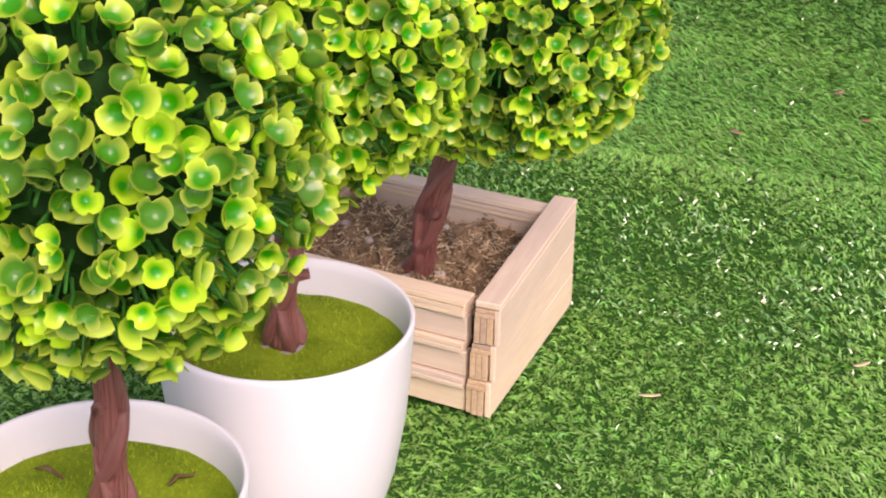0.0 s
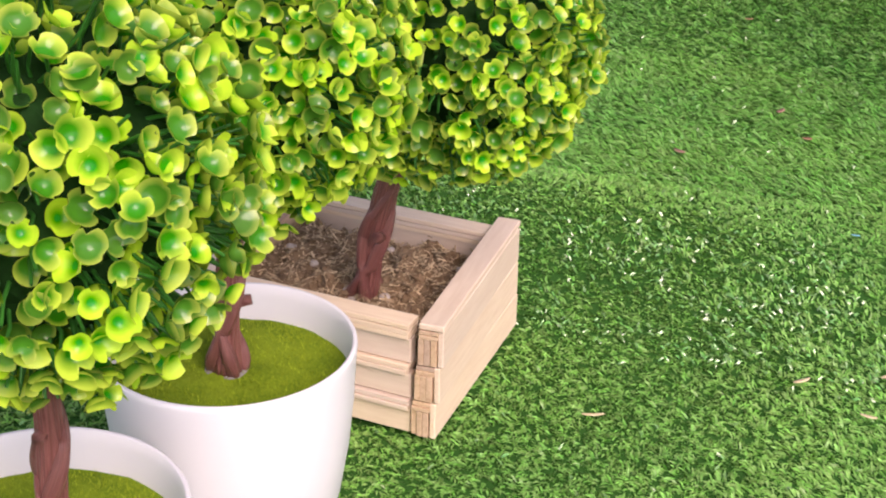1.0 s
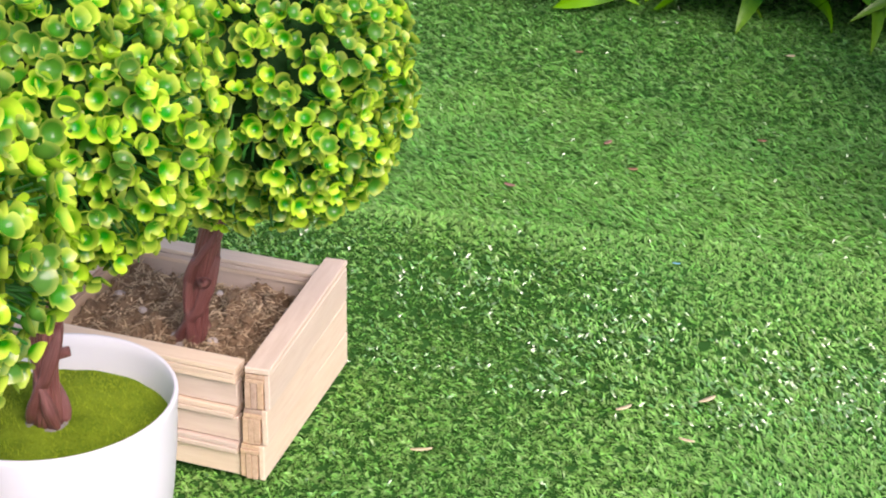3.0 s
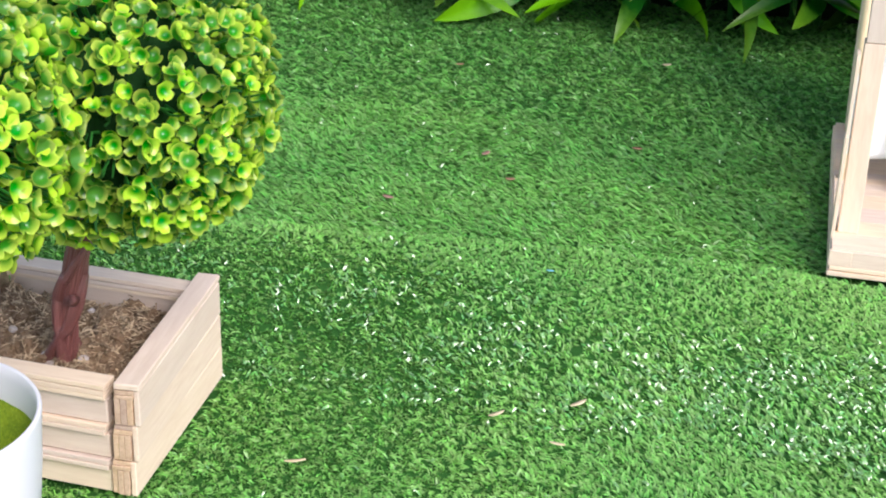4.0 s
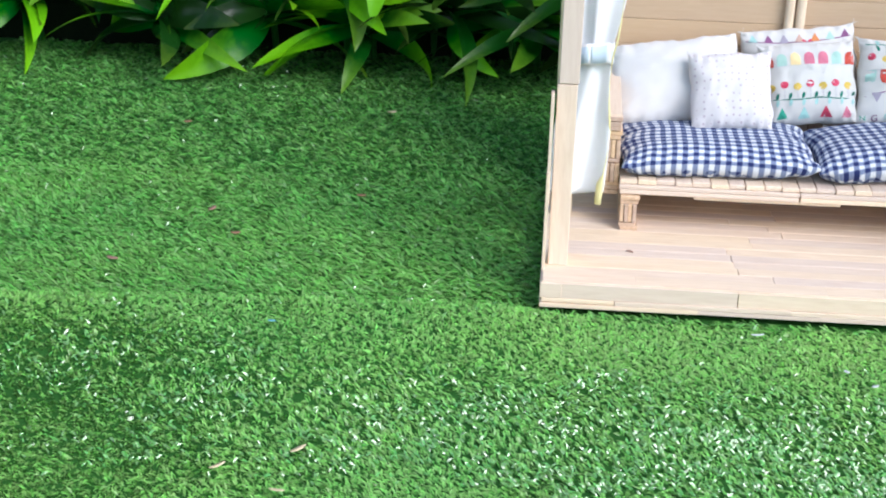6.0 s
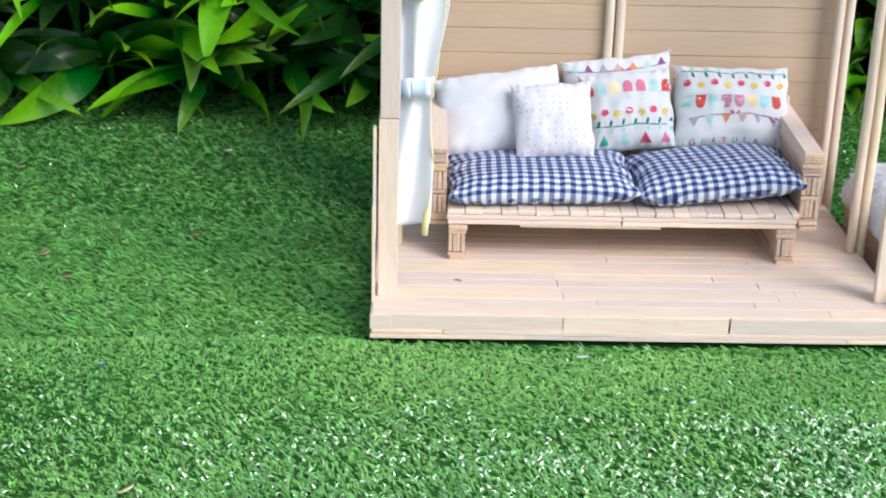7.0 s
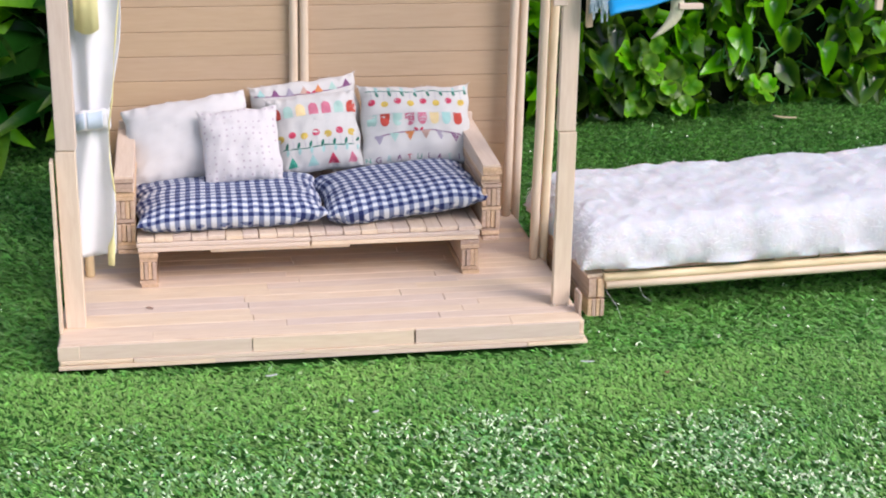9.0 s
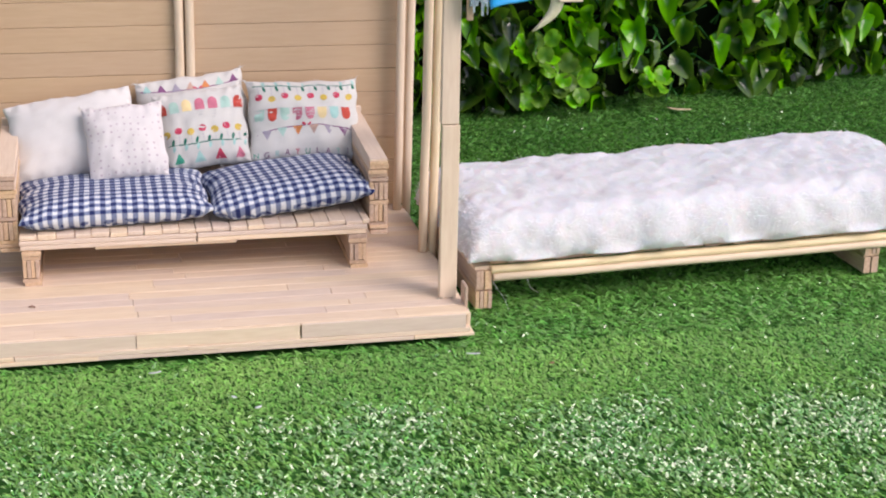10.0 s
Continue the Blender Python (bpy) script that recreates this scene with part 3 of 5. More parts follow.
def build_sofa():
    sofa = thing("doll_sofa", "doll sofa of stacked pale wooden sticks on the pavilion floor", "sofa", matrix=cm(0, 0, 1.445))
    for x0, x1 in ((4.42, 5.4), (24.2, 25.25)):
        stack(sofa, x0, x1, 8.3, 17.5, 0.0, (("h", 0.27), ("h", 0.27), ("v", 1.15), ("h", 0.26), ("h", 0.26)), "leg")
    # front rails and seat slats
    for z0, z1, cuts in ((2.22, 2.50, (4.3, 14.8, 25.3)), (2.52, 2.78, (4.25, 14.85, 25.35))):
        for a, b in zip(cuts, cuts[1:]):
            stick(sofa, a, b - 0.05, 8.55, 9.6, z0, z1, STICK, "rail", 0.5)
    stick(sofa, 8.7, 17.2, 8.75, 9.75, 2.0, 2.2, STICK, "rail", 0.8)
    x = 4.3
    while x < 25.3:
        w = jitter.uniform(0.95, 1.12)
        stick(sofa, x, min(x + w, 25.5) - 0.03, 8.62 + jitter.uniform(0, 0.15), 18.6, 2.80, 3.05 + jitter.uniform(0, 0.06), STICK, "seat_slat", 0.5)
        x += w
    # arms
    for x0, x1 in ((3.12, 4.26), (25.62, 26.78)):
        z = stack(sofa, x0, x1, 9.5, 19.0, 1.8, (("h", 0.28), ("h", 0.28), ("h", 0.24), ("v", 1.18), ("h", 0.26), ("v", 1.18), ("h", 0.26), ("h", 0.28), ("h", 0.28), ("h", 0.28), ("h", 0.28)), "arm_stick")
        top = stick(sofa, x0 + 0.02, x1 - 0.02, 9.62, 19.6, z + 0.17, z + 0.34, STICK, "arm_rest", 0.1)
        inner = x1 - 0.2 if x0 < 10 else x0
        side = stick(sofa, inner, inner + 0.2, 9.66, 19.5, z - 1.0, z + 0.16, STICK, "arm_side", 0.1)
        for board in (top, side):
            board.matrix_basis = cm(0, 14.6, z) @ pose(0, 0, 0, 2.4, 0, 0) @ cm(0, -14.6, -z) @ board.matrix_basis
    # backrest
    for k in range(14):
        stick(sofa, 4.3 + k * 1.52, 5.75 + k * 1.52, 18.75, 19.0, 1.9, 7.4, STICK, "back_slat", 0.3)
    for z in (3.4, 6.6):
        stick(sofa, 3.2, 26.7, 19.05, 19.35, z, z + 1.05, STICK, "back_rail", 0.1)
    return sofa


build_sofa()


# ---- cushions ----
def pillow_surface(w, h, t, seed, ears=0.12, sag=0.0, full=2.6):
    """The upper or lower surface of a stuffed pillow over u, v in -1..1."""

    def surface(u, v, side=1, off=0.0):
        corner = (u * u) * (v * v)
        x = u * (w / 2) * (1 - 0.035 * (1 - v * v) + ears * 0.5 * corner) + 0.030 * w * noise.noise((v * 2.6, seed, u * 0.8)) * abs(u) ** 3
        y = v * (h / 2) * (1 - 0.045 * (1 - u * u) + ears * 0.5 * corner) + 0.035 * h * noise.noise((u * 2.6, seed + 4, v * 0.8)) * abs(v) ** 3
        fat = max(0.0, (1 - abs(u) ** full)) ** 0.5 * max(0.0, (1 - abs(v) ** full)) ** 0.5
        p = Vector((u * 1.7 + seed, v * 1.7, side * 3.0))
        crease = noise.noise(p) * 0.18 + noise.noise(p * 2.7) * 0.09 + abs(noise.noise(p * 1.9 + Vector((5, 2, 0)))) * 0.12
        crease *= 0.45 if full > 3.5 else 1.3
        edge = max(abs(u), abs(v))
        pucker = 0.05 * t * math.sin(26 * (u if abs(v) > abs(u) else v) + seed) * soft_step((edge - 0.72) / 0.25) * (1 - soft_step((edge - 0.97) / 0.03))
        z = side * t / 2 * fat * (1 + crease) + pucker + sag * (u * u) * t + noise.noise(p * 0.7 + Vector((9, 0, 0))) * 0.12 * t * (1 - fat)
        return Vector((x, y, z + side * off))

    return surface


def build_pillow(name, label, surface, w, h, material, matrix, group, turn_uv=0.0, wrap=0.0, thick=0.0):
    bm = bmesh.new()
    uv = bm.loops.layers.uv.verify()
    n, m = 36, 26
    ca, sa = math.cos(turn_uv), math.sin(turn_uv)
    rows = {}
    for side in (1, -1):
        rows[side] = []
        for j in range(m + 1):
            line = []
            for i in range(n + 1):
                u, v = (math.sin(math.pi / 2 * s * 0.98) / math.sin(math.pi / 2 * 0.98) for s in (2 * i / n - 1, 2 * j / m - 1))
                edge = i in (0, n) or j in (0, m)
                line.append((rows[1][j][i][0] if side == -1 and edge else bm.verts.new(surface(u, v, side)), u, v))
            rows[side].append(line)
        for j in range(m):
            for i in range(n):
                quad = [rows[side][j][i], rows[side][j][i + 1], rows[side][j + 1][i + 1], rows[side][j + 1][i]]
                if side == -1:
                    quad.reverse()
                f = bm.faces.new([q[0] for q in quad])
                for loop, (vert, u, v) in zip(f.loops, quad):
                    # the cloth runs on over the sides
                    fall = wrap * (thick / 2 - vert.co.z)
                    share = abs(v) ** 5 / (abs(u) ** 5 + abs(v) ** 5 + 1e-6)
                    a, b = u * w / 2 + math.copysign(fall * (1 - share), u) * abs(u) ** 3, v * h / 2 + math.copysign(fall * share, v) * abs(v) ** 3
                    loop[uv].uv = (a * ca - b * sa + 20, a * sa + b * ca + 20)
    pillow = part(name, bm, material, None, label, True, matrix)
    return tagged(pillow, label, "cushion", group)


def frame_of(center, across, upward):
    """A pose at center (cm) whose x runs along across and whose y leans along upward."""
    x = Vector(across).normalized()
    z = x.cross(Vector(upward)).normalized()
    y = z.cross(x)
    m = Matrix((x, y, z)).transposed().to_4x4()
    return Matrix.Translation(Vector(center) * 0.01) @ m


def add_patch(bm, surface, w, h, outline, off=0.025):
    """A flat print laid on the pillow: an outline in centimetres on its face, cut fine enough to follow it."""
    fine = []
    for (ax, ay), (bx, by) in zip(outline, outline[1:] + outline[:1]):
        parts = max(1, round(math.hypot(bx - ax, by - ay) / 0.22))
        fine += [(ax + (bx - ax) * k / parts, ay + (by - ay) * k / parts) for k in range(parts)]
    us = [(x / (w / 2), y / (h / 2)) for x, y in fine]
    cu, cv = sum(u for u, _ in us) / len(us), sum(v for _, v in us) / len(us)
    mid = bm.verts.new(surface(cu, cv, 1, off))
    rings = []
    for share in (0.34, 0.67, 1.0):
        rings.append([bm.verts.new(surface(cu + (u - cu) * share, cv + (v - cv) * share, 1, off)) for u, v in us])
    k = len(us)
    for s in range(k):
        bm.faces.new((mid, rings[0][s], rings[0][(s + 1) % k]))
        for a, b in zip(rings, rings[1:]):
            bm.faces.new((a[s], b[s], b[(s + 1) % k], a[(s + 1) % k]))


def blob(x, y, rx, ry, sides=10, turn=0.0):
    return [(x + rx * math.cos(a) * math.cos(turn) - ry * math.sin(a) * math.sin(turn), y + rx * math.cos(a) * math.sin(turn) + ry * math.sin(a) * math.cos(turn)) for a in [math.tau * s / sides for s in range(sides)]]


def scallop(x, y, w, h):
    """A flag with a straight top and a round foot."""
    return [(x - w / 2, y), (x - w / 2, y - h * 0.55)] + [(x - w / 2 * math.cos(a), y - h * 0.55 - h * 0.45 * math.sin(a)) for a in [math.pi * s / 6 for s in range(1, 6)]] + [(x + w / 2, y - h * 0.55), (x + w / 2, y)]


def pennant(x, y, w, h):
    return [(x - w / 2, y), (x, y - h), (x + w / 2, y)]


def strip(points, wide):
    return [(x, y + wide) for x, y in points] + [(x, y - wide) for x, y in reversed(points)]


def printed(pillow, surface, w, h, items):
    for name, color, outline in items:
        bm = bmesh.new()
        if name in ("string", "vine"):
            for a, b in zip(outline, outline[1:]):
                add_patch(bm, surface, w, h, strip([a, ((a[0] + b[0]) / 2, (a[1] + b[1]) / 2), b], 0.035), 0.02)
        else:
            add_patch(bm, surface, w, h, outline)
        part(name, bm, PRINTS[color], pillow, smooth=True)


def curve_y(x, w, y, dip):
    return y - dip * (1 - (2 * x / w) ** 2)


def flower_row(w, y, colors, step, start, up=1, size=0.26):
    """A vine with leaves, dark on one side and pale on the other, and round flowers on thin stalks."""
    items = [("vine", "deep", [(-w / 2 * 0.92 + w * 0.92 * k / 10, y + 0.05 * math.sin(k * 1.3)) for k in range(11)])]
    x, k = start, 0
    while x < w / 2 * 0.9:
        high = y + up * (0.78 + 0.16 * (k % 2))
        items.append(("stalk", "grey", strip([(x - 0.012, (y + high) / 2), (x + 0.012, (y + high) / 2)], abs(high - y) / 2)))
        items.append(("flower", colors[k % len(colors)], blob(x, high, size, size * 0.9)))
        if colors[k % len(colors)] == "rose":
            items.append(("petal", "white", blob(x - size * 0.5, high + size * 0.25, size * 0.24, size * 0.2, 8)))
        items.append(("leaf", "deep", blob(x + step * 0.45, y + up * 0.22, 0.22, 0.10, 8, up * 1.25)))
        items.append(("leaf", "mint", blob(x + step * 0.47, y - up * 0.20, 0.22, 0.10, 8, up * 1.4)))
        x, k = x + step, k + 1
    return items


def flag_row(w, y, colors, step, start, shape, fw, fh, dip=0.2, line="grey"):
    """Flags on a line; striped ones carry thin bands of a second colour."""
    items = [("string", line, [(-w / 2 * 0.92 + w * 0.92 * k / 8, curve_y(-w / 2 + w * k / 8, w, y, dip)) for k in range(9)])]
    x, k = start, 0
    while x < w / 2 * 0.88:
        color, top = colors[k % len(colors)], curve_y(x, w, y, dip)
        plain = color.replace("_striped", "")
        items.append(("flag", plain, shape(x, top, fw, fh)))
        if plain != color:
            for n in range(3):
                half = fw * (0.42 if shape is scallop else 0.34 - 0.11 * n)
                lift = top - fh * (0.18 + 0.24 * n)
                items.append(("stripe", "white", strip([(x - half, lift - 0.04), (x, lift + 0.04), (x + half, lift - 0.04)], 0.045)))
        x, k = x + step, k + 1
    return items


def bow(x, y):
    return [("bow", "rose", blob(x + side * 0.2, y + 0.05, 0.17, 0.08, 8, side * 0.5)) for side in (-1, 1)]


def letters(text, colors, w, h, y, size, surface, pillow):
    """Printed capitals spread over the width of a pillow and laid on its face."""
    curves = []
    for ch in text:
        data = bpy.data.curves.new("letter", "FONT")
        data.body, data.size, data.align_x = ch, size, "CENTER"
        curves.append(new("letter", data))
    graph = bpy.context.evaluated_depsgraph_get()
    meshes = [bpy.data.meshes.new_from_object(ob.evaluated_get(graph)) for ob in curves]
    for k, (ob, mesh) in enumerate(zip(curves, meshes)):
        data = ob.data
        bpy.data.objects.remove(ob)
        bpy.data.curves.remove(data)
        x = (k / (len(text) - 1) - 0.5) * w * 0.9
        for v in mesh.vertices:
            v.co = surface((x + v.co.x) / (w / 2), (y + v.co.y) / (h / 2), 1, 0.045) * 0.01
        mesh.materials.clear()
        place("letter", mesh, PRINTS[colors[k % len(colors)]], pillow)


GROUP = "cushions on the doll sofa"


def fray(pillow, surface, seed):
    """Loose threads at the corners and along the seams."""
    rng = random.Random(seed)
    bm = bmesh.new()
    spots = [(u, v) for u in (-1, 1) for v in (-1, 1) for k in range(7)]
    spots += [(rng.uniform(-1, 1), 1) for k in range(16)] + [(side, rng.uniform(-1, 1)) for side in (-1, 1) for k in range(8)]
    for k, (u, v) in enumerate(spots):
        p = surface(u, v)
        out = Vector((u * abs(u) ** 4, v * abs(v) ** 4, 0)).normalized()
        way = (out + Vector((rng.gauss(0, 0.6), rng.gauss(0, 0.6), rng.gauss(0, 0.6)))).normalized()
        size = rng.uniform(0.12, 0.32) if k < 28 else rng.uniform(0.06, 0.16)
        bend = Vector((rng.gauss(0, 1), rng.gauss(0, 1), rng.gauss(0, 1))) * size * 0.25
        add_tube(bm, [p - way * 0.05, p + way * size * 0.5 + bend, p + way * size], [0.016, 0.013, 0.008], 4, caps=False)
    part("frayed_thread", bm, PRINTCLOTH, pillow, "loose white threads", True)["kind"] = "stuff"


def build_cushions():
    # seat cushions in gingham
    for center, across, depth, w, h, t, seed, turn in (
        ((9.95, 12.6, 5.43), (1, 0.03, 0.022), (0, 1, -0.01), 11.6, 7.6, 1.95, 1.0, 0.03),
        ((20.65, 12.8, 5.75), (1, 0.07, 0.085), (-0.07, 1, -0.01), 10.1, 7.4, 2.1, 5.0, -0.05),
    ):
        s = pillow_surface(w, h, t * 1.06, seed, 0.02, 0.0, 5.0)
        build_pillow("seat_cushion", "navy and white gingham seat cushion on the doll sofa", s, w, h, GINGHAM, frame_of(center, across, depth), "gingham seat cushions", turn, 1.0, t)
    # plain white and dotted pillows
    s = pillow_surface(8.2, 5.6, 2.6, 2.0, -0.05)
    build_pillow("white_pillow", "plain white cotton pillow leaning on the sofa back", s, 8.1, 5.5, WHITECLOTH, frame_of((7.75, 17.1, 8.25), (8, 0, 1.24), (-0.85, 3.2, 4.34)), GROUP)
    s = pillow_surface(5.0, 4.9, 2.0, 3.0, -0.02)
    p = build_pillow("dotted_pillow", "small white pillow with faint mauve dots", s, 4.95, 4.8, DOTTED, frame_of((10.9, 14.75, 8.42), (4.87, 0, 0.38), (-0.15, 2.4, 4.1)), GROUP)
    fray(p, s, 30)
    # bunting pillows
    w, h = 7.3, 5.6
    s = pillow_surface(w, h, 2.2, 7.0, -0.08)
    m = frame_of((15.5, 19.0, 8.8), (7, 0, 0.75), (-0.1, 1.8, 5.2))
    p = build_pillow("bunting_pillow", "white pillow printed with small pennants, mostly hidden behind another", s, w, h, PRINTCLOTH, m, GROUP)
    fray(p, s, 31)
    printed(p, s, w, h, flag_row(w, 2.05, ("mint", "plum_striped", "grey", "tan", "orange", "sage", "plum_striped"), 0.98, -2.9, lambda x, y, a, b: pennant(x, y, a, -b), 0.62, 0.58, 0.25, "plum") + bow(0.5, 1.85))
    w, h = 6.0, 5.3
    s = pillow_surface(w, h, 2.7, 9.0, -0.07)
    m = frame_of((15.85, 17.2, 8.45), (5.5, 0, 0.55), (-0.5, 2.3, 4.9))
    p = build_pillow("bunting_pillow", "white pillow printed with flags, a flower vine and pennants", s, w, h, PRINTCLOTH, m, GROUP)
    fray(p, s, 32)
    printed(p, s, w, h, flag_row(w, 0.95, ("red", "sage", "cream", "pink_striped", "pink_striped", "sage", "red"), 0.86, -2.55, lambda x, y, a, b: scallop(x, y, a, -b), 0.64, 0.86, -0.1, "white"))
    printed(p, s, w, h, flower_row(w, -1.15, ("yellow", "rose"), 0.80, -2.4))
    printed(p, s, w, h, flag_row(w, -2.35, ("green", "mint", "rose_striped", "pink"), 1.35, -1.75, lambda x, y, a, b: pennant(x, y, a, -b), 0.75, 0.72, 0.0, "grey")[1:])
    w, h = 7.5, 5.6
    s = pillow_surface(w, h, 2.7, 12.0, -0.03)
    m = frame_of((22.6, 17.5, 8.6), (7.2, 0, 0.05), (0.05, 2.5, 4.9))
    p = build_pillow("bunting_pillow", "white pillow printed with hanging flowers, flags and pennants", s, w, h, PRINTCLOTH, m, GROUP)
    fray(p, s, 33)
    printed(p, s, w, h, flower_row(w, 2.3, ("rose", "yellow"), 0.88, -3.1, -1, 0.25))
    printed(p, s, w, h, flag_row(w, 0.62, ("sage", "red", "sage", "pink_striped", "pink_striped", "cream", "mint", "red"), 0.84, -3.1, scallop, 0.62, 0.84, -0.06, "white"))
    printed(p, s, w, h, flag_row(w, -0.95, ("grey", "sage", "orange", "tan", "grey", "plum_striped"), 1.05, -2.7, pennant, 0.66, 0.62, -0.40, "plum") + bow(0.0, -0.5))
    letters("NGRATULATIO", ("green", "plum", "mint", "plum", "rose", "green", "plum", "plum", "sage", "plum", "mint"), w, h, -2.5, 0.52, s, p)


build_cushions()


# ---- curtain ----
def build_curtain():
    curtain = thing("curtain", "white doll curtain with yellow trim, gathered by a pale blue tie", "curtain")
    bm = bmesh.new()
    cols, rows = 60, 44
    grid = []
    for j in range(rows + 1):
        z = 4.7 + (24 - 4.7) * j / rows
        pinch = 0.72 + 0.28 * min(1.0, abs(z - 13.0) / 4.5) ** 0.8
        line = []
        for i in range(cols + 1):
            s = i / cols
            wave = math.sin(s * 3.2 * math.pi + 0.9 * math.sin(z * 0.3) + 0.5) * (0.36 if z < 13 else 0.3) * (0.55 + 0.45 * abs(z - 13) / 8)
            x = 1.65 + 0.068 * (z - 5) + (s - 0.5) * 2.95 * pinch + 0.12 * math.sin(z * 0.5 + s * 5)
            y = 4.9 + wave + 0.25 * noise.noise((s * 3, z * 0.2, 0))
            foot = 0.25 * math.sin(s * 7) + 0.5 * s if j == 0 else 0
            line.append(bm.verts.new((x, y, z + foot)))
        grid.append(line)
    for a, b in zip(grid, grid[1:]):
        for i in range(cols):
            bm.faces.new((a[i], a[i + 1], b[i + 1], b[i]))
    sheet = part("sheet", bm, CURTAIN, curtain, smooth=True)
    sheet.modifiers.new("thickness", "SOLIDIFY").thickness = 0.0004
    bm = bmesh.new()
    ring = [[bm.verts.new((2.2 + 1.14 * math.cos(a) + 0.05 * math.sin(5 * a), 4.9 + 0.52 * math.sin(a) + 0.10 * math.sin(4 * a), z + 0.12 * math.cos(a + 1) + 0.04 * math.sin(6 * a))) for a in [math.tau * k / 40 for k in range(40)]] for z in (12.4, 12.7, 13.15, 13.55)]
    for a, b in zip(ring, ring[1:]):
        for k in range(40):
            bm.faces.new((a[k], a[(k + 1) % 40], b[(k + 1) % 40], b[k]))
    tie = part("tie", bm, CURTAIN, curtain, "white tie band", True)
    tie.modifiers.new("thickness", "SOLIDIFY").thickness = 0.0008
    # pale blue blocks printed on the band and along the hem
    for a0, a1, z0, z1 in ((-2.45, -1.75, 12.5, 13.4), (-1.62, -0.95, 12.5, 13.45)):
        bm = bmesh.new()
        ring = [[bm.verts.new((2.2 + 1.18 * math.cos(a) + 0.05 * math.sin(5 * a), 4.9 + 0.575 * math.sin(a) + 0.10 * math.sin(4 * a), z + 0.12 * math.cos(a + 1) + 0.04 * math.sin(6 * a))) for a in [a0 + (a1 - a0) * k / 10 for k in range(11)]] for z in (z0, (z0 + z1) / 2, z1)]
        for a, b in zip(ring, ring[1:]):
            for k in range(10):
                bm.faces.new((a[k], a[k + 1], b[k + 1], b[k]))
        part("blue_block", bm, TIE, tie, "pale blue printed block", True).modifiers.new("thickness", "SOLIDIFY").thickness = 0.0005
    bm = bmesh.new()
    edge = [(3.08 + 0.068 * (z - 5) - 0.38 * (1 - min(1, abs(z - 13) / 4.5)) + 0.08 * math.sin(z), 4.55 + 0.12 * math.sin(z * 1.7), z) for z in [4.4 + 0.6 * k for k in range(33)]]
    add_tube(bm, edge, [0.036 + 0.02 * math.sin(k * 0.9) + (0.15 if k < 3 else 0) for k in range(33)], 8, 0.15, 0.4)
    part("trim", bm, YELLOW, curtain, "yellow edging", True)
    bm = bmesh.new()
    n = 14
    top = [(1.75 + 1.3 * k / n, 4.1 + 0.025 * math.sin(k), 18.25 - 0.28 * math.sin(math.pi * k / n)) for k in range(n + 1)]
    lows = [bm.verts.new(p) for p in top]
    highs = [bm.verts.new((x, y, 22.5)) for x, y, _ in top]
    for k in range(n):
        bm.faces.new((lows[k], lows[k + 1], highs[k + 1], highs[k]))
    flap = part("valance", bm, YELLOW, curtain, "yellow top flap", True)
    flap.modifiers.new("thickness", "SOLIDIFY").thickness = 0.001


build_curtain()


# ---- day bed ----
FLEECE = Nodes("white_wadding")
_v = FLEECE.coords()
_a, _b = FLEECE.noise(_v, 75, 5, 0.65, 0.6), FLEECE.noise(_v, 420, 4, 0.7)
FLEECE.bump(FLEECE.math("ADD", _a, FLEECE.math("MULTIPLY", _b, 0.5)), 0.38, 0.0026)
FLEECE.bsdf.inputs["Sheen Weight"].default_value = 0.3
FLEECE.bsdf.inputs["Subsurface Weight"].default_value = 0.25
FLEECE.bsdf.inputs["Subsurface Scale"].default_value = 0.006
FLEECE = FLEECE.done(FLEECE.ramp(_a, (0.3, (0.61, 0.615, 0.625)), (0.7, (0.67, 0.675, 0.68))), 0.95, 0.1)
FIBRE = speckled("white_wadding_fibre", (0.85, 0.85, 0.87), (0.9, 0.9, 0.92), 40, 0.8, 0.2, 0.0, 0.4)

BED = cm(31.55, 4.55, -0.30, 0, -0.4, 3.2)


def build_bed():
    bed = thing("doll_day_bed", "low doll day bed of pale sticks and round rods on turf", "bed", matrix=BED)
    for x0, x1 in ((-0.1, 0.95), (26.8, 27.9)):
        stack(bed, x0, x1, 0.0, 13.0, 0.0, (("v", 1.18), ("h", 0.14), ("v", 1.18)), "leg")
        stick(bed, x0 - 0.05, x1 + 0.05, 0.25, 13.2, 2.5, 2.72, STICK, "leg_cap", 0.3)
    rod(bed, (0.98, 0.05, 2.02), (31.6, 0.05, 2.02), 0.26, "rail")
    rod(bed, (0.85, 0.15, 2.50), (31.6, 0.15, 2.50), 0.27, "rail")
    rod(bed, (0.85, 12.9, 2.45), (31.6, 12.9, 2.45), 0.27, "rail")
    for k in range(29):
        stick(bed, 1.0 + k * 1.02, 1.98 + k * 1.02, 0.35 + jitter.uniform(0, 0.2), 13.0, 2.72, 2.95, ENDWOOD, "slat", 0.4)


build_bed()


